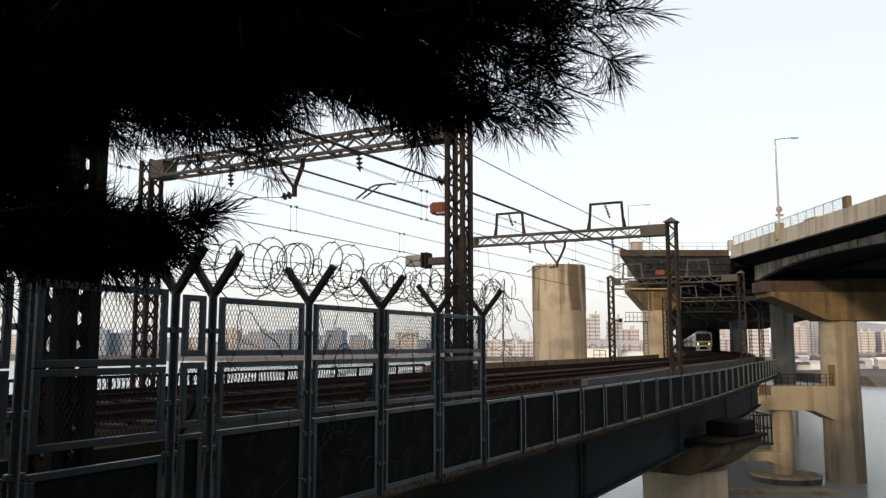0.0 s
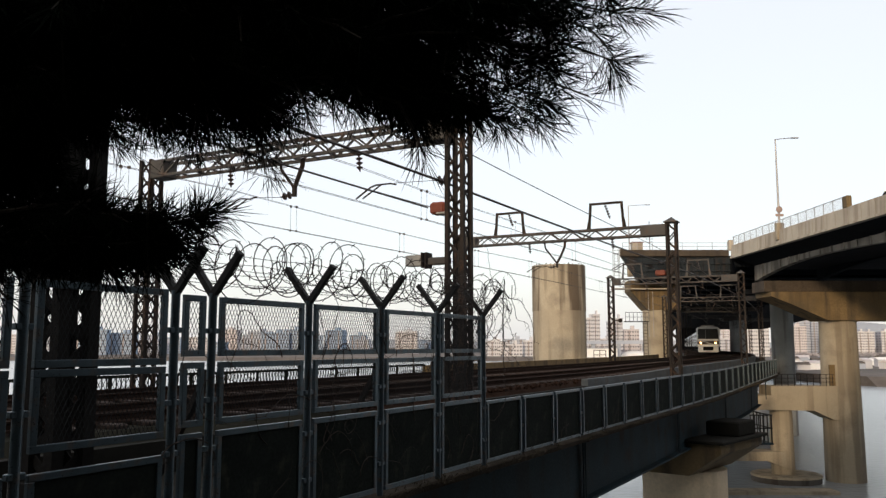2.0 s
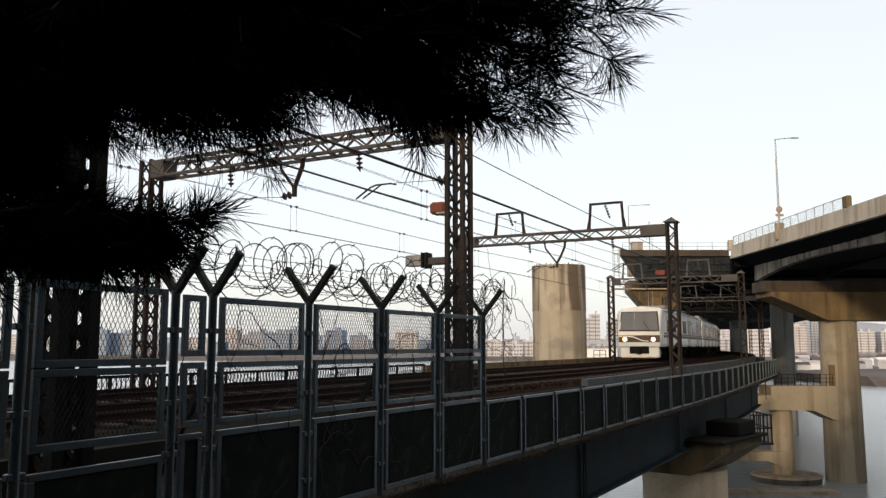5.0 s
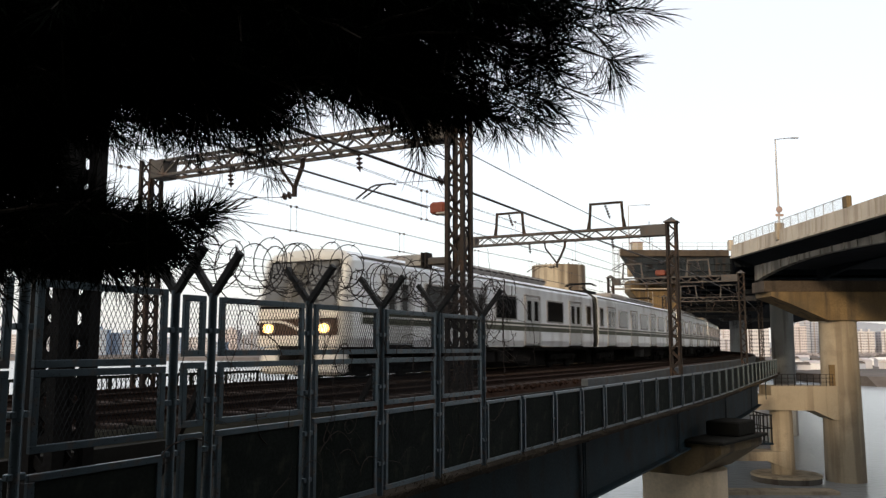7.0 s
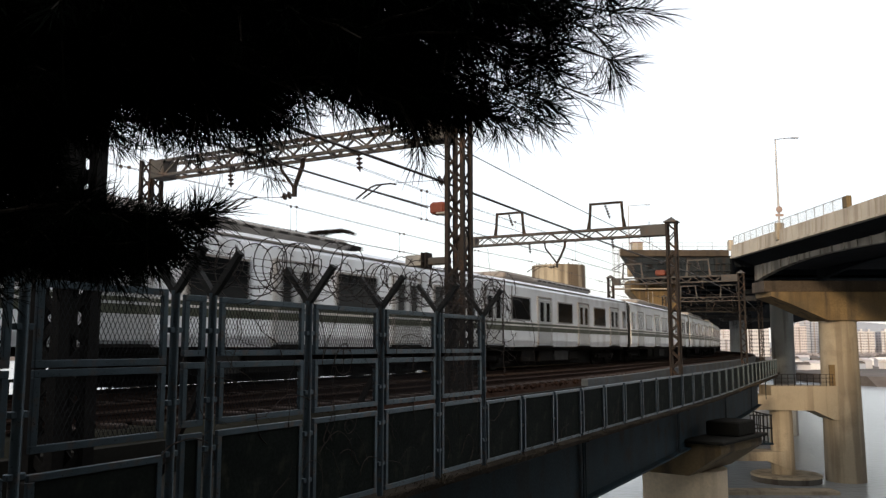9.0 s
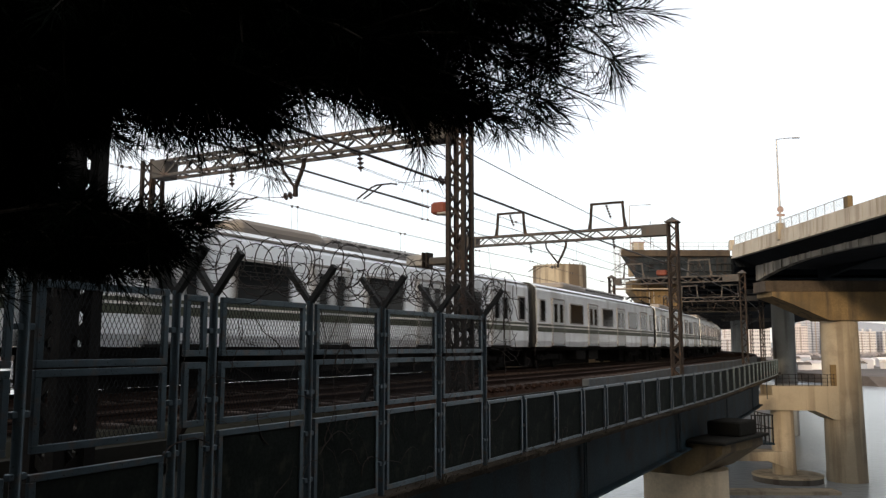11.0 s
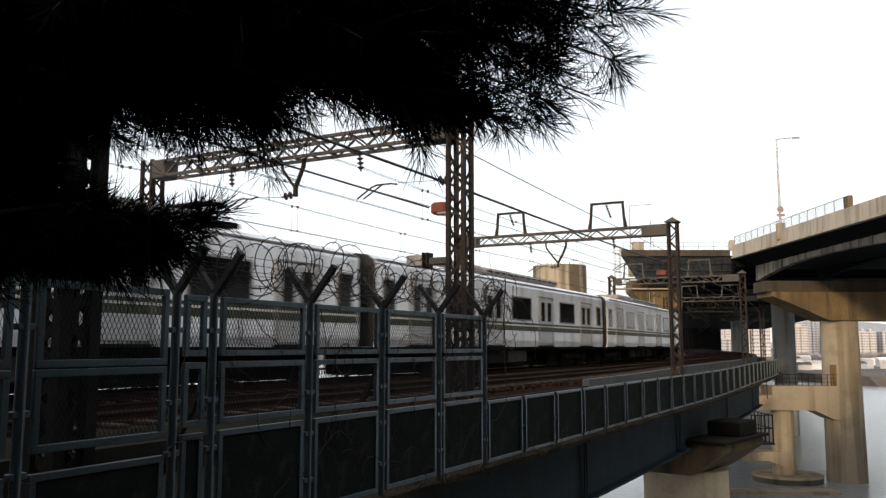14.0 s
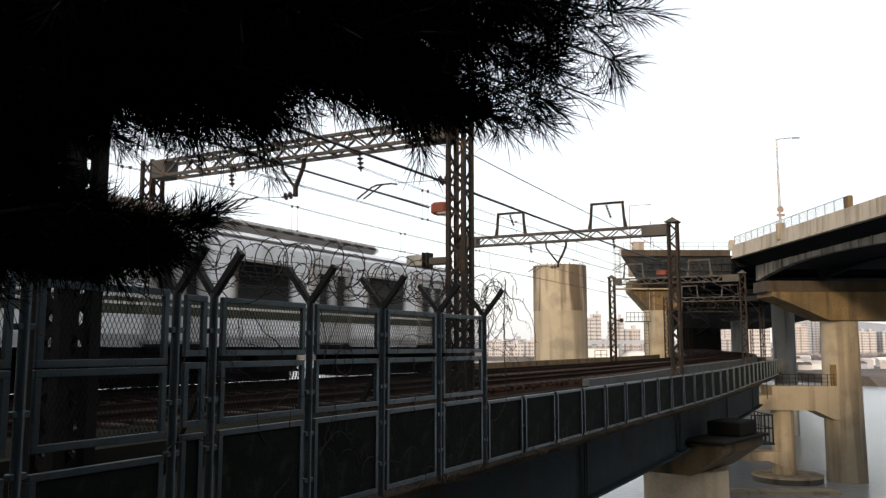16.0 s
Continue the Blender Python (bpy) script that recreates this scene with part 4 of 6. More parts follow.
def edge_litter():
    """Dry grass, dead leaves and rust scale along the deck edge under the fence."""
    rng = random.Random(29)
    sh = Shape()
    for c in range(120):
        s0 = -25 + 40 * rng.random() ** 1.4
        u0 = NEAR_EDGE + rng.uniform(-0.02, 0.22)
        for i in range(rng.randint(3, 11)):
            s, u = s0 + rng.gauss(0, 0.16), u0 + rng.gauss(0, 0.04)
            p = track(s, u, -0.92)
            d = Vector((rng.uniform(-1, 1), rng.uniform(-1, 1), rng.uniform(0.1, 1.1))).normalized() * rng.uniform(0.06, 0.2)
            sh.tube([p, p + d * 0.6, p + d + Vector((0, 0, -0.03))], [0.006, 0.005, 0.002], 3)
    single("dry_grass", sh, DRY_GRASS, "dry grass and litter along the deck edge", "grass", kind="stuff")
    sh = Shape()
    s = -27.0
    while s < 24:
        # flakes of rust that hang off the upper flange and lie on the web
        w = rng.uniform(0.08, 0.5)
        h = rng.uniform(0.03, 0.16) + (0.14 if rng.random() < 0.18 else 0)
        a, b = track(s, 5.885, -1.06), track(s + w, 5.885, -1.06)
        m = a.lerp(b, rng.uniform(0.3, 0.7))
        n = (b - a).cross(Vector((0, 0, 1))).normalized() * 0.012
        if n.y > 0:
            n = -n
        pts = [a, b, b - Vector((0, 0, h * rng.uniform(0.3, 0.8))), m - Vector((0, 0, h)), a - Vector((0, 0, h * rng.uniform(0.3, 0.8)))]
        sh.add([tuple(p) for p in pts] + [tuple(p + n) for p in pts], [(5, 6, 7, 8, 9), (0, 1, 6, 5), (1, 2, 7, 6), (2, 3, 8, 7), (3, 4, 9, 8), (4, 0, 5, 9)])
        s += w * rng.uniform(0.5, 1.3)
    single("rust_scale", sh, RUST_SCALE, "brown rust scale under the girder's top flange", "rust", kind="stuff")


def ballast_stones():
    rng = random.Random(9)
    sh = Shape()
    for i in range(7000):
        s = -17 + 38 * rng.random() ** 1.3
        u = rng.uniform(-4.3, 3.6)
        r = rng.uniform(0.025, 0.05)
        m = Euler((rng.uniform(0, 3), rng.uniform(0, 3), rng.uniform(0, 3))).to_matrix()
        zt = -0.2 + 0.25 * max(0, u - 3.3)
        sh.box(track(s, u, zt - (0.3 * (u - 3.3) if u > 3.3 else 0)), (r * 2, r * 1.5, r * 1.3), m)
    single("ballast_stones", sh, BALLAST, "loose rusty brown ballast stones between the rails", "ballast", kind="stuff")
    base = None
    for u in (-2.0, 2.0):
        for i in range(110):
            s = -34 + i * 0.62
            if base is None:
                t = thing("sleeper_bed", "dark concrete sleepers under both tracks", "sleepers", kind="structure")
                base = part("sleeper", Shape().chamfered((0, 0, 0), (0.26, 2.4, 0.14), 0.02), SLEEPER, t, at=track_pose(s, u, -0.205))
            else:
                o = new("sleeper", base.data)
                o.parent, o.matrix_basis = base.parent, track_pose(s, u, -0.205) @ Matrix.Rotation(-cant(s) / 3.8 if u > 0 else 0.0, 4, "X")


# ---- far parapet ----
def far_side():
    p = thing("far_railing", "low dark railing along the far deck edge", "railing", kind="structure")
    part("top_bar", swept(rect(-6.2, -6.12, 0.08, 0.16), S0, 4.0), FENCE_DARK, p)
    part("lower_bar", swept(rect(-6.18, -6.14, -0.3, -0.25), S0, 4.0), FENCE_DARK, p)
    s = S0
    while s < 4:
        part("post", Shape().box(track(s, -6.16, -0.25), (0.08, 0.08, 0.8)), FENCE_DARK, p)
        s += 1.5
    sh = Shape()
    s = S0
    while s < 4:
        sh.box(track(s, -6.16, -0.1), (0.025, 0.025, 0.5))
        s += 0.16
    part("balusters", sh, FENCE_DARK, p)["kind"] = "stuff"
    single("far_parapet", swept(rect(-6.3, -6.05, -0.65, 0.1), 4.0, 120), CONCRETE_CAP, "stained concrete parapet on the far deck edge", "parapet", kind="structure")


# ---- piers ----
def column(x, y, r0, r1, z0, z1, sides=28):
    rings = []
    for f in (0, 0.5, 1):
        r, z = r0 + (r1 - r0) * f, z0 + (z1 - z0) * f
        rings.append([(x + r * math.cos(2 * math.pi * k / sides), y + r * math.sin(2 * math.pi * k / sides), z) for k in range(sides)])
    return Shape().loft(rings)


def lone_pier():
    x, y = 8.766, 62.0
    t = thing("round_pier", "tall stained round concrete pier standing alone", "pier")
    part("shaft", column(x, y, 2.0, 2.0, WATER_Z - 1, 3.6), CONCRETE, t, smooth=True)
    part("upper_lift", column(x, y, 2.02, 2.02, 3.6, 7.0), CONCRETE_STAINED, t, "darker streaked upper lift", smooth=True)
    rng = random.Random(5)
    for k in range(34):
        a = 2 * math.pi * k / 34
        p = (x + 1.85 * math.cos(a), y + 1.85 * math.sin(a), 6.9)
        part("rebar_stub", Shape().bar(p, (p[0], p[1], 7.05 + rng.uniform(0, 0.1)), 0.06), CONCRETE_CAP, t)


def rail_pier(x, y, turn, z_top=-2.82):
    """Local x along the bridge, y across it to the far side; the near column stands at the origin."""
    t = thing("rail_pier", "stained concrete pier with a wide cap under the railway girders", "pier", Matrix.Translation((x, y, 0)) @ Matrix.Rotation(turn, 4, "Z"), "railway piers")
    part("upstand", Shape().chamfered((0.75, -1.45, -2.18), (1.8, 1.3, 0.55), 0.05), SHADE_BLACK, t, "raised dark block beside the girder")
    part("shelf_lip", Shape().chamfered((0, -1.5, -2.51), (4.7, 1.7, 0.11), 0.03), SHADE_BLACK, t)
    cap = Shape()
    prof = [(-2.15, -2.57), (-0.75, -2.57), (-0.75, z_top - 0.02), (10.1, z_top - 0.02), (10.1, -3.1), (8.4, -3.77), (-0.9, -3.77), (-2.15, -2.9)]
    cap.loft([[(x0, y0, z0) for y0, z0 in prof] for x0 in (-2.1, 2.1)])
    part("cap", cap, CONCRETE_CAP, t)
    for y0 in (0.2, 7.6):
        part("shaft", column(0, y0, 1.62, 1.62, WATER_Z - 1, z_top - 0.95), CONCRETE_SUNLIT, t, smooth=True)


def rail_piers():
    rail_pier(9.7, 33.1, radians(50))
    # ladder platform beyond the pier
    t = thing("pier_platform", "small steel platform with black handrail beside the pier", "platform")
    part("floor_plate", Shape().chamfered((13.2, 36.6, -3.15), (1.7, 2.2, 0.08), 0.02), STEEL_BLUE, t)
    for i in range(6):
        for x0, y0 in ((14.0, 35.6 + i * 0.4), (13.1 + i * 0.18, 35.55)):
            part("baluster", Shape().bar((x0, y0, -3.12), (x0, y0, -1.95), 0.035), ARM, t)
    for z0 in (-1.95, -2.5):
        part("handrail", Shape().bar((14.0, 35.55, z0), (14.0, 37.6, z0), 0.045).bar((13.07, 35.55, z0), (14.03, 35.55, z0), 0.045), ARM, t)
    part("bracket", Shape().bar((13.6, 36.6, -3.2), (11.6, 35.2, -3.5), 0.14), STEEL_BLUE, t)


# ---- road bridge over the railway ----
# scales the road bridge about the camera's eye: nearer, yet alike in the view
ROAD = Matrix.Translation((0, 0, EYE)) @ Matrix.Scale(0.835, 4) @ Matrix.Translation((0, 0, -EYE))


def road_bridge():
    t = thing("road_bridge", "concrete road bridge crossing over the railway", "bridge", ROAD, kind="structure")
    XE = 30.8

    def tilt(y):
        """The edge climbs a little towards the ramp."""
        return 0.30 + (y - 60) * 0.0062

    # deck with overhanging edge
    d = Shape()
    # its near and right reaches are out of view, added to darken what lies below
    prof = [(XE, 10.0), (XE, 10.45), (66, 10.6), (66, 9.4), (XE + 2.4, 9.5)]
    d.loft([[(x, y, z + (tilt(y) if x < XE + 1 else 0)) for x, z in prof] for y in (14, 60, 87)])
    part("deck_slab", d, DECK_SHADE, t)
    p = Shape()
    prof = [(XE - 0.05, 9.98), (XE + 0.35, 9.98), (XE + 0.3, 11.2), (XE, 11.2)]
    p.loft([[(x, y, z + tilt(y)) for x, z in prof] for y in (14, 60, 87)])
    part("parapet", p, CONCRETE_PALE, t, "pale concrete parapet")
    for i in range(26):
        y = 35.5 + i * 2.0
        part("panel_joint", Shape().box((XE - 0.052, y, 10.6 + tilt(y)), (0.012, 0.04, 1.2)), CONCRETE, t)
    e = Shape().loft([[(x, y, z + tilt(y)) for x, z in [(XE - 0.15, 9.82), (XE + 0.35, 9.82), (XE + 0.35, 9.97), (XE - 0.15, 9.97)]] for y in (14, 60, 87)])
    part("edge_strip", e, CONCRETE_PALE, t)
    for gx, paint in ((XE + 2.4, WEB_LIT), (XE + 9, DECK_SHADE), (XE + 17, DECK_SHADE), (XE + 25, DECK_SHADE), (XE + 33, DECK_SHADE)):
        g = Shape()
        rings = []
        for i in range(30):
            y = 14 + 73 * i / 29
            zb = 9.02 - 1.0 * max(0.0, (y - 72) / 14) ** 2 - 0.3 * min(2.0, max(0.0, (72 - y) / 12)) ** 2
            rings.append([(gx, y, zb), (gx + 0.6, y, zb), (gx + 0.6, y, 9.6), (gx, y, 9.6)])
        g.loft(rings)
        part("girder", g, paint, t, "haunched deck girder")
        if paint == WEB_LIT:
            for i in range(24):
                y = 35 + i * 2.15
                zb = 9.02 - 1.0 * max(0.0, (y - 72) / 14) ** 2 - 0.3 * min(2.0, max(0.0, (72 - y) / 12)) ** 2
                part("web_rib", Shape().box((gx - 0.05, y, (zb + 9.6) / 2), (0.1, 0.12, 9.6 - zb)), WEB_LIT, t)
    part("soffit", Shape().box((49.8, 50.5, 9.2), (32.0, 72.5, 0.2)), DECK_SHADE, t, "shade-black underside of the deck")
    # thin mesh fence and end block on the parapet
    for i in range(16):
        y0 = 62.6 + i * 1.6
        part("fence_post", Shape().bar((XE + 0.15, y0, 11.15 + tilt(y0)), (XE + 0.15, y0, 12.12 + tilt(y0)), 0.05), LAMP_GREY, t)
    part("fence_rail", Shape().bar((XE + 0.15, 62.6, 12.12 + tilt(62.6)), (XE + 0.15, 86.8, 12.12 + tilt(86.8)), 0.05), LAMP_GREY, t)
    part("fence_mesh", mesh_shape(24.2, 0.9, 0.2, 0.25, 0.004), LAMP_GREY, t, "thin pale mesh", at=Matrix.Translation((XE + 0.15, 74.7, 11.65 + tilt(74.7))) @ Matrix.Rotation(radians(90), 4, "Z") @ Matrix.Rotation(-0.0062, 4, "Y"))
    part("end_block", Shape().chamfered((XE + 0.15, 61.9, 11.65 + tilt(62)), (0.4, 0.75, 0.9), 0.04), CONCRETE_CAP, t)
    part("end_block", Shape().chamfered((XE + 0.05, 87.2, 11.75), (0.5, 0.6, 1.1), 0.04), CONCRETE_PALE, t)
    return t


def road_ramp():
    t = thing("road_ramp", "truncated ramp end of the road bridge over the railway", "bridge", kind="structure")
    # the truncated ramp: a deck end that looks towards the camera
    k = 0.287
    r = Shape()
    prof = [(19.0, 10.6), (30.6, 10.6), (30.6, 8.35), (20.6, 8.35), (19.4, 9.9)]
    r.loft([[(x + k * (y - 87), y, z) for x, z in prof] for y in (87, 130, 345)])
    part("ramp_deck", r, STEEL_END, t, "dark grey steel box deck")
    part("ramp_parapet", Shape().loft([[(x + k * (y - 87), y, z) for x, z in [(18.9, 10.55), (19.3, 10.55), (19.25, 11.3), (18.9, 11.3)]] for y in (87, 130, 345)]), CONCRETE_CAP, t)
    part("end_fascia", Shape().chamfered((24.7, 86.9, 10.85), (11.5, 0.5, 0.7), 0.04), FASCIA, t, "stained brown concrete fascia")
    for i in range(17):
        x0 = 20.6 + i * 0.6
        part("stiffener", Shape().box((x0, 86.95, 9.35), (0.06, 0.14, 1.95)), STEEL_END, t)
    part("hatch", Shape().chamfered((22.1, 86.95, 9.5), (0.7, 0.12, 0.55), 0.03), VOID, t, "dark hatch opening")
    part("bottom_flange", Shape().box((25.6, 86.9, 8.35), (10.2, 0.4, 0.12)), STEEL_END, t)
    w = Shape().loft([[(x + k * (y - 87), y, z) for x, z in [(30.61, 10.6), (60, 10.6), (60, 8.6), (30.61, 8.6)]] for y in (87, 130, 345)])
    part("far_deck", w, DECK_SHADE, t)
    # link runs along the camera's sight lines, so the step in depth stays hidden
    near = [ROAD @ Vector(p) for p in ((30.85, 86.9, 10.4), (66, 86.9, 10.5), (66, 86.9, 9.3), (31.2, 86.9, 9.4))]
    part("link_deck", Shape().loft([[tuple(p) for p in near], [(30.85, 87, 10.5), (66, 87, 10.5), (66, 87, 9.3), (31.2, 87, 9.4)]]), DECK_SHADE, t, "dark deck joining ramp and bridge")
    part("soffit", Shape().loft([[(x + k * (y - 87), y, z) for x, z in [(20.7, 8.33), (60, 8.33), (60, 8.2), (20.7, 8.2)]] for y in (87.4, 345)]), DECK_SHADE, t, "shade-black underside of the ramp deck")
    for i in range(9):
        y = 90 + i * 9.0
        part("cross_girder", Shape().box((20.9 + k * (y - 87) + 9.5, y, 8.05), (19.0, 0.5, 0.4)), DECK_SHADE, t)
    for z in (8.95, 9.75):
        part("ledge", Shape().box((25.6, 86.9, z), (10.1, 0.22, 0.09)), STEEL_END, t)
    for z0 in (11.6, 12.0):
        part("ramp_rail", Shape().bar((19.2, 87.0, z0), (30.4, 87.0, z0), 0.04), LAMP_GREY, t)
    for i in range(8):
        part("ramp_rail_post", Shape().bar((19.2 + i * 1.6, 87.0, 11.1), (19.2 + i * 1.6, 87.0, 12.0), 0.04), LAMP_GREY, t)
    return t


def ramp_details():
    t = thing("ramp_hut", "small pale hut with orange roof on the ramp end", "hut", Matrix.Translation((21.0, 88.2, 11.0)))
    part("wall", Shape().chamfered((0, 0, 0.55), (1.1, 1.1, 1.1), 0.04), CONCRETE_PALE, t)
    part("roof", Shape().chamfered((0, 0, 1.14), (1.3, 1.3, 0.1), 0.03), ORANGE, t)
    t = thing("antenna_pole", "thin dark antenna pole on the ramp end", "antenna", Matrix.Translation((22.5, 88.5, 11.0)))
    part("pole", Shape().tube([(0, 0, 0), (0, 0, 3.6)], 0.035, 6), RUST_STEEL, t)
    part("crossarm", Shape().bar((-0.4, 0, 1.6), (0.4, 0, 1.6), 0.05).bar((-0.25, 0, 1.25), (0.3, 0, 1.3), 0.05), RUST_STEEL, t)
    # inspection walkway slung under the ramp across the tracks
    t = thing("inspection_walkway", "dark steel inspection walkway slung under the ramp", "walkway", Matrix.Translation((29.5, 96.0, 0)))
    part("floor_plate", Shape().box((0, 0, 5.0), (9.5, 0.9, 0.14)), ARM, t)
    for z0 in (5.5, 6.0):
        part("handrail", Shape().bar((-4.7, -0.45, z0), (4.7, -0.45, z0), 0.06), ARM, t)
    for i in range(9):
        part("baluster", Shape().bar((-4.7 + i * 1.175, -0.45, 5.0), (-4.7 + i * 1.175, -0.45, 6.0), 0.05), ARM, t)
    for x0 in (-4.5, -1.5, 1.5, 4.5):
        part("hanger", Shape().bar((x0, 0.3, 5.0), (x0, 0.3, 8.2), 0.09), ARM, t)
    # caged ladder beside the ramp end and the platform lower down
    t = thing("caged_ladder", "thin steel caged ladder beside the ramp end", "ladder", Matrix.Translation((18.6, 87.5, 0)))
    for x0 in (-0.3, 0.3):
        for y0 in (-0.3, 0.3):
            part("stile", Shape().bar((x0, y0, 7.4), (x0, y0, 11.6), 0.05), LAMP_GREY, t)
    for i in range(14):
        part("rung", Shape().bar((-0.3, -0.3, 7.6 + i * 0.3), (0.3, -0.3, 7.6 + i * 0.3), 0.035), LAMP_GREY, t)
    t = thing("access_platform", "steel access platform and ladder on the ramp pier", "platform", Matrix.Translation((21.4, 91.0, 0)))
    part("floor_plate", Shape().box((0.0, 0, 3.7), (2.6, 1.0, 0.08)), RUST_STEEL, t)
    for z0 in (4.2, 4.7):
        part("handrail", Shape().bar((-1.3, -0.5, z0), (1.3, -0.5, z0), 0.05), RUST_STEEL, t)
    for i in range(7):
        part("baluster", Shape().bar((-1.3 + i * 0.433, -0.5, 3.7), (-1.3 + i * 0.433, -0.5, 4.7), 0.04), RUST_STEEL, t)
    for x0 in (0.6, 1.1):
        part("stile", Shape().bar((x0, -0.5, -0.8), (x0, -0.5, 3.7), 0.05), RUST_STEEL, t)
    for i in range(12):
        part("rung", Shape().bar((0.6, -0.5, -0.5 + i * 0.36), (1.1, -0.5, -0.5 + i * 0.36), 0.04), RUST_STEEL, t)
    for x0, y0 in ((22.7, 90.6), (23.2, 90.6)):
        part("conduit", Shape().bar((x0 - 21.4, y0 - 91.0, 2.0), (x0 - 21.4, y0 - 91.0, 7.0), 0.05), LAMP_GREY, t, "pale drain pipe")


def road_piers():
    Y = 66.0
    t = thing("hammerhead_pier", "warm stained concrete pier with flared cap", "pier", group="road bridge piers")
    cap = Shape()
    prof = [(25.8, 5.25), (62, 5.25), (62, 3.0), (33.3, 3.0), (30.2, 3.0), (27.3, 4.3), (25.8, 4.9)]
    cap.loft([[(x, y, z) for x, z in prof] for y in (Y - 1.6, Y + 1.6)])
    part("cap", cap, CONCRETE_CAP, t, "brown stained flared cap")
    part("cap_sill", Shape().chamfered((40.2, Y, 5.7), (29.6, 2.6, 0.88), 0.04), FASCIA, t)
    part("shaft", column(31.65, Y, 1.5, 1.38, WATER_Z - 1, 3.0), CONCRETE, t, smooth=True)
    part("shaft", column(45.0, Y, 1.65, 1.45, WATER_Z - 1, 3.0), CONCRETE, t, smooth=True)
    strut = Shape()
    prof = [(22.0, -2.83), (25.6, -2.83), (25.6, -2.1), (31.6, -2.1), (31.6, -4.7), (30.4, -4.7), (28.9, -4.0), (22.0, -3.9)]
    strut.loft([[(x, y, z) for x, z in prof] for y in (Y - 1.2, Y + 1.2)])
    part("strut", strut, CONCRETE, t)
    part("shaft", column(26.75, Y, 0.9, 0.85, WATER_Z - 1, -3.9), CONCRETE, t, smooth=True)
    part("footing", column(26.95, Y, 2.6, 2.6, WATER_Z - 1, WATER_Z + 0.42), CONCRETE_DARK, t, "dark wet round footing", smooth=True)
    part("footing_top", column(26.95, Y, 2.66, 2.62, WATER_Z + 0.42, WATER_Z + 0.56), CONCRETE, t, smooth=True)
    part("lower_strut", Shape().loft([[(x, y, z) for x, z in [(19, -7.15), (27, -7.15), (27, -8.6), (25.2, -7.85), (19, -7.85)]] for y in (Y - 1, Y + 1)]), CONCRETE, t)
    part("base_beam", Shape().chamfered((24.0, 60.5, WATER_Z - 0.2), (8.4, 1.6, 0.9), 0.05), CONCRETE, t)
    part("drain_niche", Shape().chamfered((30.55, Y - 1.0, -1.3), (0.5, 0.16, 1.7), 0.02), CONCRETE_CAP, t, "brown stained recess on the column")
    for i in range(10):
        part("rail_post", Shape().bar((26.0 + i * 0.5, Y - 1.1, -2.1), (26.0 + i * 0.5, Y - 1.1, -1.2), 0.04), RUST_STEEL, t)
    for z0 in (-1.2, -1.5, -1.8):
        part("rail_bar", Shape().bar((26.0, Y - 1.1, z0), (30.6, Y - 1.1, z0), 0.035), RUST_STEEL, t)
    # pier of the truncated ramp
    p = thing("ramp_pier", "concrete pier with sloping cap under the ramp end", "pier", None, group="road bridge piers")
    cap = Shape()
    prof = [(20.85, 8.3), (26.4, 8.3), (26.4, 5.0), (22.7, 5.0), (20.85, 7.1)]
    cap.loft([[(x, y, z) for x, z in prof] for y in (91, 94)])
    part("cap", cap, CONCRETE_CAP, p)
    part("walkway_plate", Shape().box((21.8, 90.8, 7.3), (6.2, 1.0, 0.14)), CONCRETE_PALE, p)
    part("shaft", column(23.9, 92.5, 1.45, 1.4, WATER_Z - 1, 5.0), CONCRETE, p, smooth=True)
    for y, x, w in ((210, 75.2, 4.0), (100, 41.2, 2.6)):
        q = thing("deck_pier", "shaded grey concrete pier under the road deck", "pier", None, group="road bridge piers")
        part("shaft", column(x, y, w / 2, w / 2, WATER_Z - 1, 7.6), CONCRETE_SHADED, q, smooth=True)
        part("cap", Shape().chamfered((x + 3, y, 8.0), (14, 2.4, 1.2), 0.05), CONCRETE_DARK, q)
    # added wall stands in for the dark under the deck, set from the view
    single("far_portal_wall", Shape().box((102.0, 330, -1.5), (17.0, 2.0, 20)), VOID, "black wall standing in for the dark under the bridge", "wall", kind="structure")


def street_lamp(x, y, z, h, reach, sign=False, base=Matrix()):
    t = thing("street_lamp", "slim pale street lamp on the bridge parapet", "street lamp", base @ Matrix.Translation((x, y, z)), "street lamps")
    part("pole", Shape().tube([(0, 0, 0), (0, 0, h * 0.5), (0, 0, h)], [0.12, 0.09, 0.06], 10), LAMP_GREY, t)
    part("arm", Shape().tube([(0, 0, h - 0.03), (reach * 0.5, 0, h + 0.08), (reach, 0, h + 0.14)], 0.04, 8), LAMP_GREY, t)
    part("lamp_head", Shape().chamfered((reach - 0.1, 0, h + 0.12), (0.75, 0.22, 0.1), 0.03), LAMP_GREY, t)
    part("base_block", Shape().chamfered((0, 0, 0.1), (0.7, 0.6, 1.6), 0.05), CONCRETE, t)
    if sign:
        part("sign_disc", Shape().tube([(0, -0.16, 2.15), (0, -0.12, 2.15)], 0.3, 20), SIGN_FADED, t, "round faded sign")
        part("sign_plate", Shape().chamfered((0, -0.14, 1.62), (0.75, 0.04, 0.24), 0.01), SIGN_FADED, t, "small faded plate")
    return t


# ---- train ----
CAR_L, HALF_W = 19.5, 1.56
SILL, EAVE, ROOF = 0.95, 3.5, 3.78


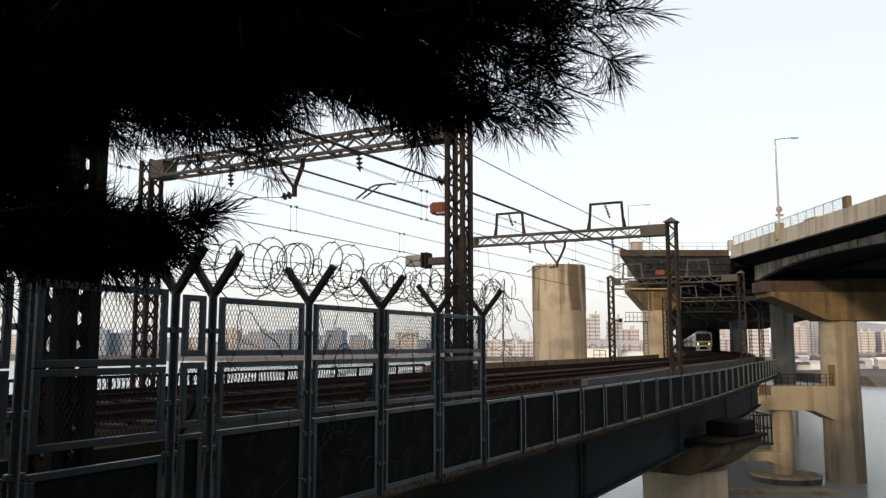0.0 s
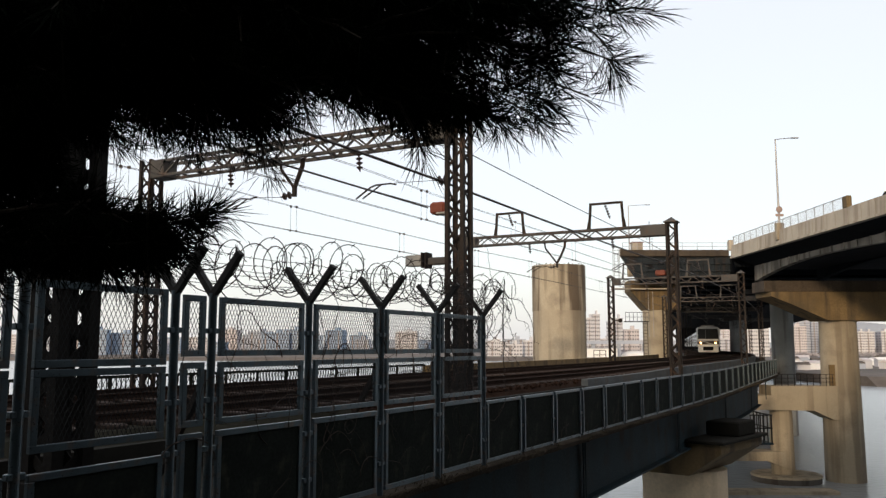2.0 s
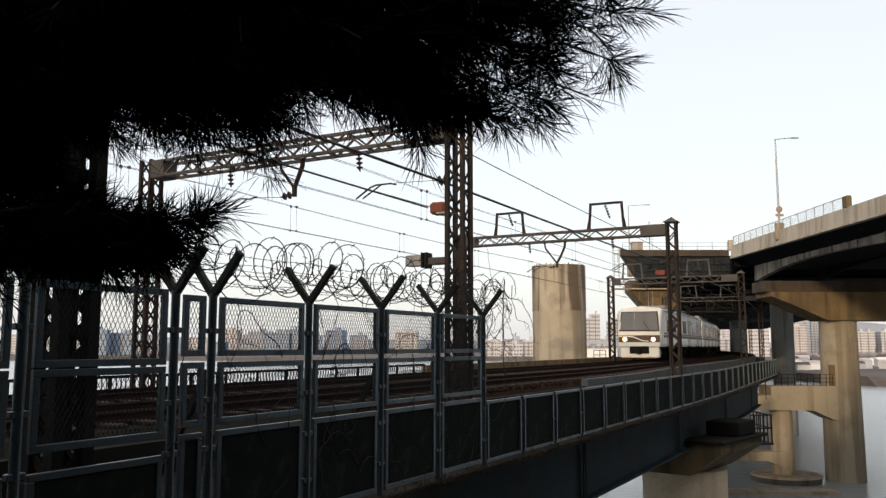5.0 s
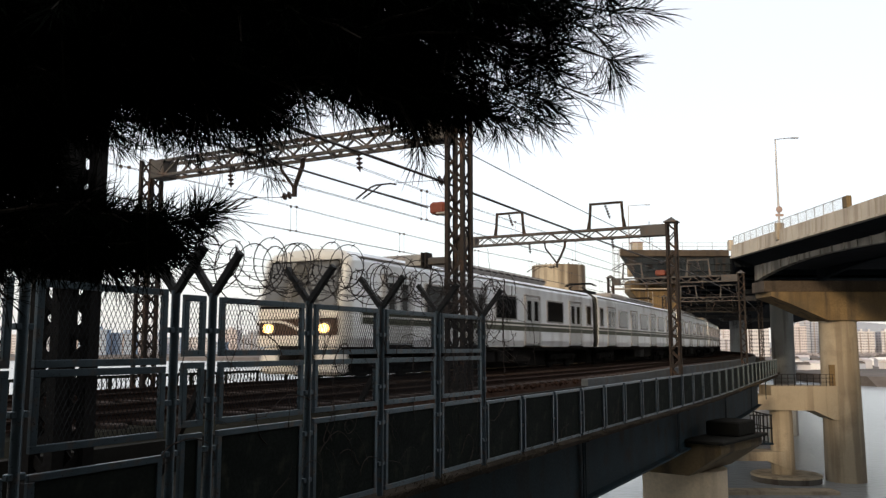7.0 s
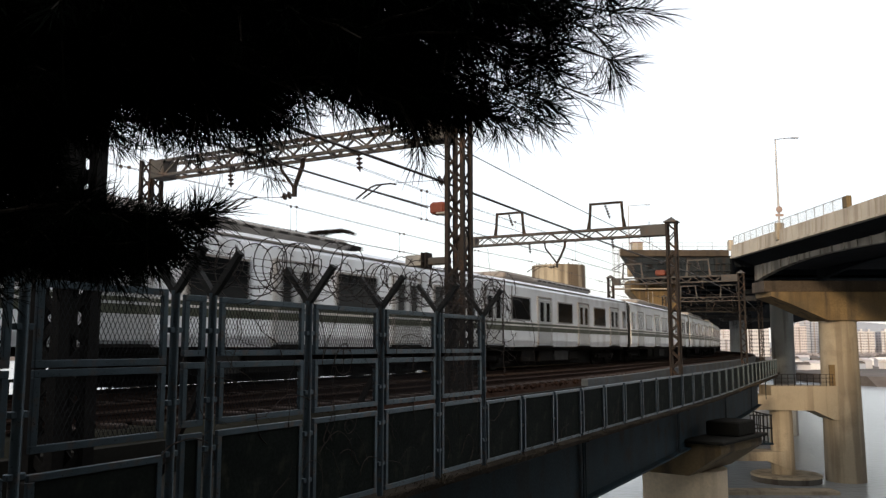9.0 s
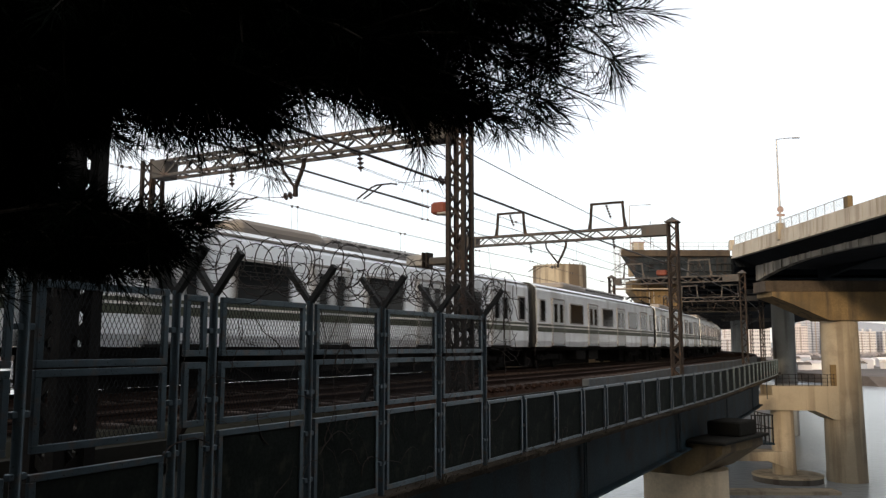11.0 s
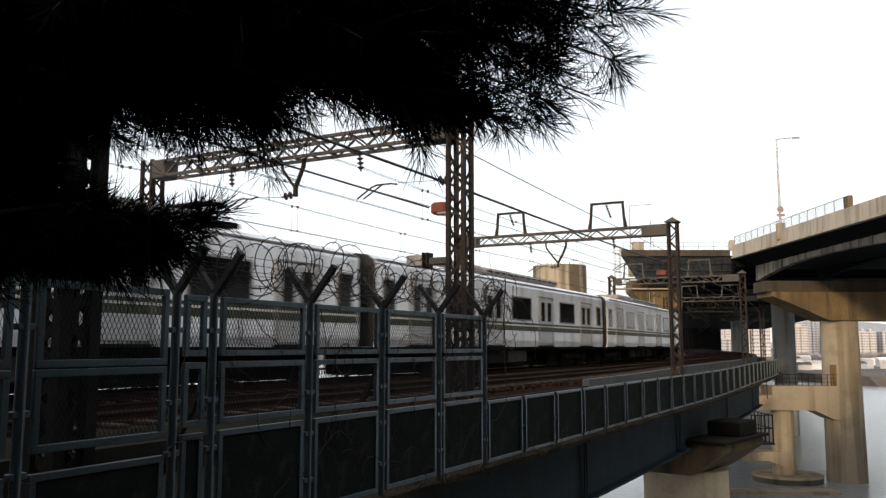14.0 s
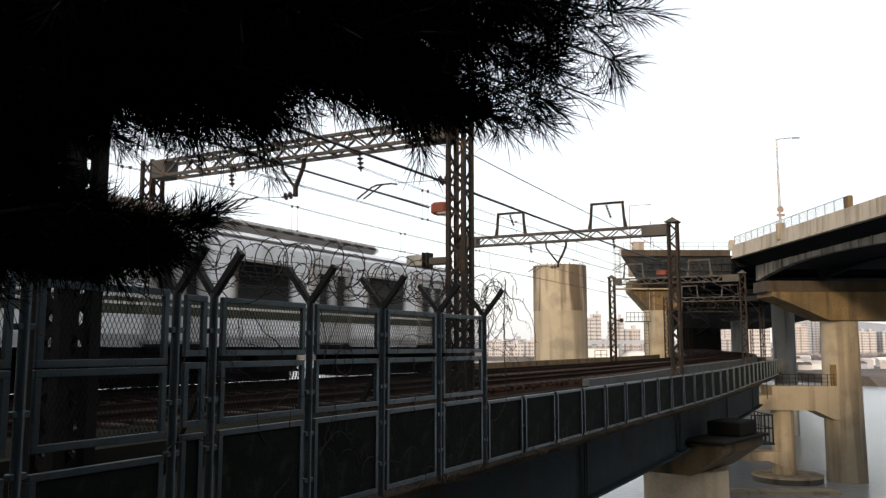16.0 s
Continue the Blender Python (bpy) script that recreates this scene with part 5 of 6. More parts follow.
def body_section(x, k=1.0, dz=0.0):
    """Cross-section ring of the car body at x; local x along the line, y to the far side."""
    w = HALF_W * k
    half = [(w * 0.97, SILL), (w, SILL + 0.25), (w, 2.2), (w * 0.985, EAVE - 0.12), (w * 0.955, EAVE), (w * 0.80, EAVE + 0.17), (w * 0.4, ROOF - 0.03 + dz), (0.0, ROOF + dz)]
    return [(x, y, z) for y, z in half] + [(x, -y, z) for y, z in half[-2::-1]]


DOORS = (-7.2, -2.4, 2.4, 7.2)
WINDOWS = ((-4.8, 1.75), (0.0, 1.75), (4.8, 1.75), (-9.0, 0.55), (9.0, 0.55))


def train_car(cab=0, pantograph=False, solid=((-9.1, 1.9), (4.4, 9.0))):
    """One car. cab: -1 for the leading end, 1 for the trailing one."""
    kind = "leading" if cab < 0 else "trailing" if cab > 0 else "middle"
    label = {"leading": "stainless commuter train car with cream cab and lit headlamps", "trailing": "stainless commuter train car with rear cab", "middle": "stainless commuter train car with olive green band"}[kind]
    t = thing("train_car", label, "train car", group="train cars")
    a, b = -CAR_L / 2, CAR_L / 2
    xs = [(a + 0.14 if cab >= 0 else a + 0.42, 1.0), (b - 0.14 if cab <= 0 else b - 0.42, 1.0)]
    for e, c in ((a, -1), (b, 1)):
        if cab != c:
            part("end_frame", Shape().loft([body_section(e, 0.95), body_section(e - c * 0.138, 0.985)]), GEAR_GREY, t, "dark car end")
    part("body", Shape().loft([body_section(x, k) for x, k in xs]), TRAIN_WHITE, t)
    doors = [d for d in DOORS]
    wins = [w for w in WINDOWS if not (cab < 0 and w[0] < -8) and not (cab > 0 and w[0] > 8)]
    for side in (-1, 1):
        y = side * HALF_W
        for d in doors:
            door = part("door", Shape().box((d - 0.34, y, 2.02), (0.66, 0.05, 1.9)).box((d + 0.34, y, 2.02), (0.66, 0.05, 1.9)), TRAIN_GREY, t, "double sliding door")
            part("door_frame", Shape().box((d - 0.72, y, 2.06), (0.05, 0.07, 2.05)).box((d + 0.72, y, 2.06), (0.05, 0.07, 2.05)).box((d, y, 3.08), (1.49, 0.07, 0.06)), TRAIN_ROOF, t)
            part("step", Shape().box((d, y, SILL + 0.02), (1.5, 0.14, 0.07)), UNDERFRAME, t)
            for q in (-0.34, 0.34):
                part("pane", Shape().chamfered((d + q, y, 2.45), (0.42, 0.07, 0.85), 0.02), TRAIN_GLASS, door)
        for wx, ww in wins:
            win = part("window", Shape().chamfered((wx, y, 2.5), (ww + 0.1, 0.04, 1.0), 0.015), TRAIN_ROOF, t)
            part("pane", Shape().chamfered((wx, y, 2.5), (ww, 0.06, 0.9), 0.02), TRAIN_GLASS, win)
        seg = [a + 0.2 if cab >= 0 else a + 0.8] + [e for d in doors for e in (d - 0.75, d + 0.75)] + [b - 0.2 if cab <= 0 else b - 0.8]
        band = Shape()
        for p, q in zip(seg[0::2], seg[1::2]):
            part("band_edge", Shape().box(((p + q) / 2, y, 1.945), (q - p, 0.026, 0.03)), TRAIN_FACE, t)
            part("band_edge", Shape().box(((p + q) / 2, y, 1.815), (q - p, 0.026, 0.05)), TRAIN_FACE, t)
            band.box(((p + q) / 2, y, 1.885), (q - p, 0.022, 0.085))
            band.box(((p + q) / 2, y, 1.69), (q - p, 0.022, 0.19))
        for d in doors:
            band.box((d, y, 1.885), (1.36, 0.062, 0.085))
            band.box((d, y, 1.69), (1.36, 0.062, 0.19))
        part("colour_band", band, TRAIN_BAND, t, "olive green band")
        part("gutter", Shape().box((0, side * HALF_W * 0.965, EAVE + 0.01), (CAR_L - (1.5 if cab else 0.3), 0.06, 0.05), None), TRAIN_ROOF, t)
    # roof equipment
    part("roof_box", Shape().chamfered((-3.5, 0, ROOF + 0.13), (3.0, 1.9, 0.32), 0.10), ROOF_BEIGE, t, "beige roof box")
    ac = part("roof_unit", Shape().chamfered((1.7, 0, ROOF + 0.11), (7.2, 1.9, 0.28), 0.10), TRAIN_ROOF, t, "grey air conditioning unit")
    sh = Shape()
    for j in range(12):
        for side in (-1, 1):
            sh.box((-1.5 + j * 0.58, side * 0.96, ROOF + 0.14), (0.44, 0.012, 0.07))
    part("louvre_strip", sh, GEAR_GREY, ac)["kind"] = "stuff"
    if pantograph:
        for px in (-7.9, 5.2):
            pan = part("pantograph", Shape().box((px, -0.62, ROOF + 0.14), (1.9, 0.1, 0.12)).box((px, 0.62, ROOF + 0.14), (1.9, 0.1, 0.12)).box((px + 0.7, 0, ROOF + 0.14), (0.3, 1.3, 0.14)).box((px - 0.8, 0, ROOF + 0.14), (0.12, 1.3, 0.12)), UNDERFRAME, t, "raised black pantograph")
            ps = Shape()
            for y in (-0.45, 0.45):
                ps.tube([(px + 0.6, y, ROOF + 0.15), (px - 0.55, y * 0.8, ROOF + 0.35), (px + 0.1, y * 0.7, 4.36)], 0.045, 6)
            ps.tube([(px + 0.6, -0.45, ROOF + 0.16), (px + 0.6, 0.45, ROOF + 0.16)], 0.03, 6)
            part("linkage", ps, UNDERFRAME, pan)
            head = Shape()
            for q in (0.1, 0.35):
                head.tube([(px + q, -0.85, 4.28), (px + q, -0.6, 4.4), (px + q, 0.6, 4.4), (px + q, 0.85, 4.28)], 0.05, 6)
            part("contact_head", head, UNDERFRAME, pan)
    # running gear
    part("underframe", Shape().chamfered((0, 0, 0.86), (CAR_L - 0.5, 2.7, 0.16), 0.03), UNDERFRAME, t)
    # black boxes fill in for the gear and deep shade under the car
    for g0, g1 in solid:
        part("gear_core", Shape().chamfered(((g0 + g1) / 2, 0, 0.45), (g1 - g0, 1.5, 0.7), 0.04), UNDERFRAME, t)
    rng = random.Random(5 + cab + 11 * pantograph)
    for side in (-1, 1):
        x = -4.2
        while x < 1.2:
            w = rng.uniform(0.7, 1.7)
            if not any(g0 <= x + 0.1 and x + w < g1 + 0.3 for g0, g1 in solid):
                x += 0.3
                continue
            part("equipment_box", Shape().chamfered((x + w / 2, side * 1.0, 0.56), (w, 0.6, rng.uniform(0.4, 0.52)), 0.03), UNDERFRAME if rng.random() < 0.85 else GEAR_GREY, t)
            x += w + rng.uniform(0.1, 0.5)
    for bx in (-6.9, 6.9):
        bog = part("bogie", Shape().chamfered((bx, -0.98, 0.5), (3.0, 0.16, 0.26), 0.04).chamfered((bx, 0.98, 0.5), (3.0, 0.16, 0.26), 0.04).chamfered((bx, 0, 0.55), (0.5, 2.0, 0.25), 0.04), UNDERFRAME, t)
        for wx in (-1.05, 1.05):
            for y in (-0.76, 0.76):
                part("wheel", Shape().tube([(bx + wx, y - 0.065, 0.43), (bx + wx, y + 0.065, 0.43)], 0.43, 20), UNDERFRAME, bog)
            for y in (-1.0, 1.0):
                part("axle_box", Shape().chamfered((bx + wx, y * 1.06, 0.43), (0.26, 0.14, 0.26), 0.04), UNDERFRAME, bog)
    for e, c in ((a, -1), (b, 1)):
        if cab == c:
            cab_end(t, e, c)
        else:
            part("gangway", Shape().chamfered((e + c * 0.12, 0, 2.1), (0.34, 1.1, 2.1), 0.05), UNDERFRAME, t, "black gangway bellows")
            part("end_plate", Shape().box((e + c * 0.01, 0, 2.2), (0.03, 2.7, 2.3)), GEAR_GREY, t)
    return t


def cab_end(t, e, c):
    """The sloping nose: lower face, raked windscreen, dark swoosh, lamps."""
    face = Shape()
    w = HALF_W
    rings = []
    for dx, k, zs in ((0.45, 1.0, 0.0), (0.22, 0.99, 0.0), (0.07, 0.955, 0.0), (0.0, 0.89, 0.0)):
        ring = []
        for (x, y, z) in body_section(0, k):
            f = max(0.0, (z - 2.15) / 1.6)
            ring.append((e - c * (dx + f * 0.34 * (1 - dx / 0.45)), y, z if z < 3 else z - (0.45 - dx) * 0.15))
        rings.append(ring)
    face.loft(rings)
    nose = part("cab", face, CAB_GREY, t, "dull grey cab end")
    f0 = e + c * 0.02
    part("front_panel", Shape().chamfered((f0 - c * 0.014, 0, 1.88), (0.03, 2.84, 0.26), 0.01), TRAIN_FACE, nose, "cream panel under the windscreen")
    part("front_panel", Shape().chamfered((f0 - c * 0.014, 0, 1.12), (0.03, 2.8, 0.26), 0.01), TRAIN_FACE, nose, "cream bumper panel")

    def fx(z):
        return f0 - c * max(0.0, (z - 2.15) / 1.6) * 0.34

    glass = Shape()
    lo, hi = 2.1, 3.36
    ring = [(fx(lo), -1.33, lo), (fx(lo), 1.33, lo), (fx(hi), 1.2, hi), (fx(hi), -1.2, hi)]
    glass.loft([ring, [(x - c * 0.06, y, z) for x, y, z in ring]])
    gasket = Shape()
    ring = [(fx(lo - 0.07), -1.41, lo - 0.07), (fx(lo - 0.07), 1.41, lo - 0.07), (fx(hi + 0.06), 1.27, hi + 0.06), (fx(hi + 0.06), -1.27, hi + 0.06)]
    gasket.loft([[(x - c * 0.012, y, z) for x, y, z in ring], [(x - c * 0.07, y, z) for x, y, z in ring]])
    part("gasket", gasket, UNDERFRAME, nose, "black windscreen surround")
    part("windscreen", glass, WINDSCREEN, nose, "wide raked windscreen")
    part("pillar", Shape().bar((fx(lo) + c * 0.02, 0.32, lo), (fx(hi) + c * 0.02, 0.3, hi), 0.05, 0.05), TRAIN_ROOF, nose)
    part("wiper", Shape().bar((fx(lo) + c * 0.03, -0.75, lo), (fx(2.7) + c * 0.03, -0.3, 2.7), 0.03, 0.03), UNDERFRAME, nose)
    part("roof_lip", Shape().bar((fx(3.46) + c * 0.01, -1.15, 3.46), (fx(3.46) + c * 0.01, 1.15, 3.46), 0.06, 0.1), CAB_GREY, nose)
    sw = Shape()
    part("lamp_band", Shape().chamfered((f0 - c * 0.012, 0, 1.50), (0.03, 2.86, 0.46), 0.01), SWOOSH, nose, "dark brown lamp band")
    pts = [(-0.62, 1.34), (-0.3, 1.36), (0.0, 1.46), (0.3, 1.6), (0.62, 1.66), (1.4, 1.67)]
    for (y0, z0), (y1, z1) in zip(pts[:-1], pts[1:]):
        sw.bar((f0 + c * 0.008, y0 - 0.02, z0), (f0 + c * 0.008, y1 + 0.02, z1), 0.03, 0.07)
    part("swoosh", sw, TRAIN_FACE, nose, "cream curved stripe")
    part("coupler", Shape().chamfered((f0 + c * 0.2, 0, 0.62), (0.6, 0.3, 0.3), 0.05), UNDERFRAME, t)
    part("skirt", Shape().chamfered((f0 - c * 0.3, 0, 0.55), (0.55, 2.7, 0.76), 0.08), TRAIN_FACE if c < 0 else UNDERFRAME, nose, "cream front skirt" if c < 0 else "black end skirt")
    part("coupler_recess", Shape().chamfered((f0 - c * 0.01, 0, 0.72), (0.06, 1.35, 0.5), 0.03), UNDERFRAME, nose)
    for y in (-0.98, 0.98):
        lamp = part("headlight", Shape().tube([(f0 - c * 0.02, y, 1.46), (f0 + c * 0.05, y, 1.46)], 0.17, 18), TRAIN_GREY, nose, "round lamp housing")
        part("lens", Shape().tube([(f0 + c * 0.05, y, 1.46), (f0 + c * 0.07, y, 1.46)], 0.125, 18), HEADLAMP if c < 0 else TRAIN_GLASS, lamp, "glowing headlamp" if c < 0 else "unlit lamp")


PITCH_S, LENGTHEN = 22.7, 1.135        # spacing of the cars along the line; cars are stretched to fit the view


def front_s(t):
    """Where the train's front stands on the line at time t: it slows a little as it leaves the bridge."""
    w = 6.5 - t
    return -1.3 + 19.25 * w + (0.2 * w * w if w > 0 else 0.0)


def lengthen(car):
    """Stretches a car's parts along the line to fit the camera's view; wheels keep round."""
    for ob in car.children_recursive:
        k = LENGTHEN
        if ob.name.startswith("wheel"):
            cx = sum(v.co.x for v in ob.data.vertices) / len(ob.data.vertices)
            ob.data.transform(Matrix.Translation((cx * (k - 1), 0, 0)))
        else:
            ob.data.transform(Matrix.Diagonal((k, 1, 1, 1)))
    return car



def train():
    pans = (False, True, False, False, False, True, False, False)
    usual = ((-9.1, 1.9), (4.4, 9.0))
    powered = ((-9.1, -4.0), (-1.7, 4.4), (5.2, 9.0))
    beds = {0: ((-9.1, -3.0), (-1.9, 9.0)), 1: powered, 2: ((-9.1, 9.0),), 3: ((-9.1, 9.0),), 4: ((-9.1, -0.8), (4.6, 9.0)), 5: powered}
    return [lengthen(train_car(-1 if i == 0 else 1 if i == 7 else 0, pans[i], beds.get(i, usual))) for i in range(8)]


def car_pose(s):
    """A car's pose with both bogies on the far track."""
    p, q = track(s - 7.8, -2.0), track(s + 7.8, -2.0)
    d = q - p
    return Matrix.Translation((p + q) / 2) @ Matrix.Rotation(math.atan2(d.y, d.x), 4, "Z")


# ---- pine ----
def pine():
    rng = random.Random(11)
    t = thing("pine_tree", "dark pine boughs with long needles hanging over the view", "tree")
    trunk = Shape().tube([(-2.3, 2.7, -6), (-2.2, 2.65, -1.0), (-2.1, 2.6, 1.0), (-1.95, 2.6, 2.6), (-1.7, 2.6, 4.2)], [0.2, 0.17, 0.15, 0.12, 0.06], 10)
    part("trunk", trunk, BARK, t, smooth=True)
    tips = []

    def bough(p, q, r, twigs, droop, reach):
        p, q = Vector(p), Vector(q)
        wood = Shape()
        mid = p.lerp(q, 0.5) + Vector((0, 0, 0.07))
        line = [p, p.lerp(mid, 0.5) + Vector((0, 0, 0.03)), mid, mid.lerp(q, 0.55), q]
        wood.tube(line, [r, r * 0.85, r * 0.65, r * 0.45, r * 0.25], 6)
        for i in range(twigs):
            f = 0.12 + 0.88 * (i + rng.random()) / twigs
            k = min(3, int(f * 4))
            base = line[k].lerp(line[k + 1], f * 4 - k)
            d = (q - p).normalized() * rng.uniform(0.2, 1.0) + Vector((rng.uniform(-0.6, 0.6), rng.uniform(-1, 1), rng.uniform(-0.75, 0.45) - droop))
            d.normalize()
            ln = reach * rng.uniform(0.4, 1.0)
            end = base + d * ln + Vector((0, 0, -0.05 * ln))
            wood.tube([base, base.lerp(end, 0.5) + Vector((0, 0, 0.01)), end], [r * 0.22 + 0.002, r * 0.15 + 0.002, 0.0025], 4)
            for j in range(4):
                g = 0.25 + 0.25 * j
                tips.append((base.lerp(end, g), (d + Vector((0, 0, 0.15))).normalized(), 1.0 if j == 3 else 0.8))
        for j in range(5):
            tips.append((line[3].lerp(q, 0.2 + 0.2 * j), ((q - p).normalized() + Vector((rng.uniform(-0.2, 0.2), rng.uniform(-0.2, 0.2), 0.1))).normalized(), 1.0))
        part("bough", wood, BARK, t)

    for spec in PINE_BOUGHS:
        bough(*spec)
    va, fa = [], []
    for p, d, k in tips:
        side = d.orthogonal().normalized()
        up = d.cross(side)
        for i in range(18):
            w = rng.uniform(0, 2 * math.pi)
            spread = rng.uniform(0.2, 1.45)
            nd = (d * math.cos(spread) + (side * math.cos(w) + up * math.sin(w)) * math.sin(spread)).normalized()
            ln = rng.uniform(0.09, 0.15) * k
            o = p - d * rng.uniform(0, 0.05)
            b = nd.orthogonal().normalized() * 0.0016
            b2 = nd.cross(b).normalized() * 0.0014
            mid = o + nd * ln * 0.6
            n = len(va)
            va += [o, mid + b, mid - b * 0.5 + b2, mid - b * 0.5 - b2, o + nd * ln + Vector((0, 0, -0.01 * rng.random()))]
            fa += [(n, n + 1, n + 2), (n, n + 2, n + 3), (n, n + 3, n + 1), (n + 1, n + 4, n + 2), (n + 2, n + 4, n + 3), (n + 3, n + 4, n + 1)]
    me = bpy.data.meshes.new("needles")
    me.from_pydata([tuple(v) for v in va], [], fa)
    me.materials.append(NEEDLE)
    ob = new("needles", me)
    ob.parent = t
    ob["kind"] = "stuff"
    return t


# start, end, thickness, twigs, droop, reach
PINE_BOUGHS = []
_rng = random.Random(21)
for _i in range(26):
    # upper crown: a dense fan reaching over the view
    _f = _i / 25
    _x = -1.35 + 1.62 * _f + _rng.uniform(-0.1, 0.1)
    PINE_BOUGHS.append(((-2.0, 2.6, 2.1 + 0.5 * _rng.random()), (_x, 2.1 + 0.7 * _rng.random(), 1.80 + 0.17 * max(0, _x) / 0.4 + 0.30 * _rng.random()), 0.016, 48 if _x < -0.5 else 26, 0.0 if _x < -0.7 else -0.08, 0.32))
for _i in range(10):
    _f = _i / 9
    PINE_BOUGHS.append(((-2.0, 2.6, 2.3 + 0.4 * _rng.random()), (-1.0 + 1.42 * _f, 2.2 + 0.5 * _rng.random(), 2.08 + 0.12 * _rng.random()), 0.016, 36, 0.0, 0.32))
for _i in range(9):
    # leafy limbs between upper and lower crown
    PINE_BOUGHS.append(((-2.1, 2.6, 1.7 + 0.2 * _rng.random()), (-1.7 + 0.34 * _rng.random(), 2.3 + 0.4 * _rng.random(), 1.47 + 0.1 * _rng.random()), 0.012, 28, 0.0, 0.12))
for _i in range(6):
    # lower crown beside the trunk
    PINE_BOUGHS.append(((-2.05, 2.6, 1.0 + 0.3 * _rng.random()), (-1.2 + 0.34 * _rng.random(), 2.3 + 0.4 * _rng.random(), 1.24 + 0.16 * _rng.random()), 0.012, 12, 0.0, 0.18))
for _i in range(16):
    # dense inner crown round the trunk
    PINE_BOUGHS.append(((-2.1, 2.6, 1.9 + 0.3 * _rng.random()), (-1.7 + 0.55 * _rng.random(), 2.2 + 0.6 * _rng.random(), 1.66 + 0.14 * _rng.random()), 0.014, 34, -0.05, 0.2))
for _i in range(12):
    # filling of the upper crown
    PINE_BOUGHS.append(((-1.9, 2.6, 2.2 + 0.2 * _rng.random()), (-0.75 + 0.09 * _i, 2.2 + 0.6 * _rng.random(), 1.9 + 0.1 * _rng.random()), 0.014, 34, -0.2, 0.26))
for _i in range(11):
    # a thick clump low in the middle of the crown
    PINE_BOUGHS.append(((-1.2, 2.6, 2.1 + 0.2 * _rng.random()), (-0.13 + 0.022 * _i, 2.3 + 0.3 * _rng.random(), 1.65 + 0.1 * _rng.random()), 0.012, 20, 0.0, 0.13))
for _i in range(3):
    # sparse low tufts beyond the trunk
    PINE_BOUGHS.append(((-2.1, 2.6, 1.0 + 0.4 * _rng.random()), (-1.45 + 0.16 * _rng.random(), 2.4 + 0.3 * _rng.random(), 1.24 + 0.2 * _rng.random()), 0.01, 9, 0.0, 0.14))
for _i in range(22):
    # boughs on the fence side of the trunk, unseen, added to shade the fence
    _a = _rng.uniform(1.9, 4.2)
    _l = _rng.uniform(1.2, 3.0)
    PINE_BOUGHS.append(((-2.2, 2.65, 0.6 + 2.0 * _rng.random()), (-2.7 + _l * math.cos(_a), 2.7 + _l * math.sin(_a), 0.6 + 2.2 * _rng.random()), 0.02, 26, 0.1, 0.5))
for _i in range(10):
    PINE_BOUGHS.append(((-2.0, 2.6, 2.0 + 0.2 * _rng.random()), (-1.25 + 0.75 * _rng.random(), 2.3 + 0.5 * _rng.random(), 1.70 + 0.16 * _rng.random()), 0.014, 46, 0.02, 0.24))
for _i in range(9):
    PINE_BOUGHS.append(((-1.9, 2.6, 2.2 + 0.2 * _rng.random()), (-0.5 + 0.75 * _i / 8, 2.3 + 0.4 * _rng.random(), 1.66 + 0.08 * _rng.random()), 0.018, 10, 0.0, 0.2))
for _i in range(12):
    PINE_BOUGHS.append(((-2.05, 2.6, 1.8 + 0.3 * _rng.random()), (-1.6 + 0.48 * _rng.random(), 2.3 + 0.5 * _rng.random(), 1.58 + 0.17 * _rng.random()), 0.014, 26, 0.0, 0.18))


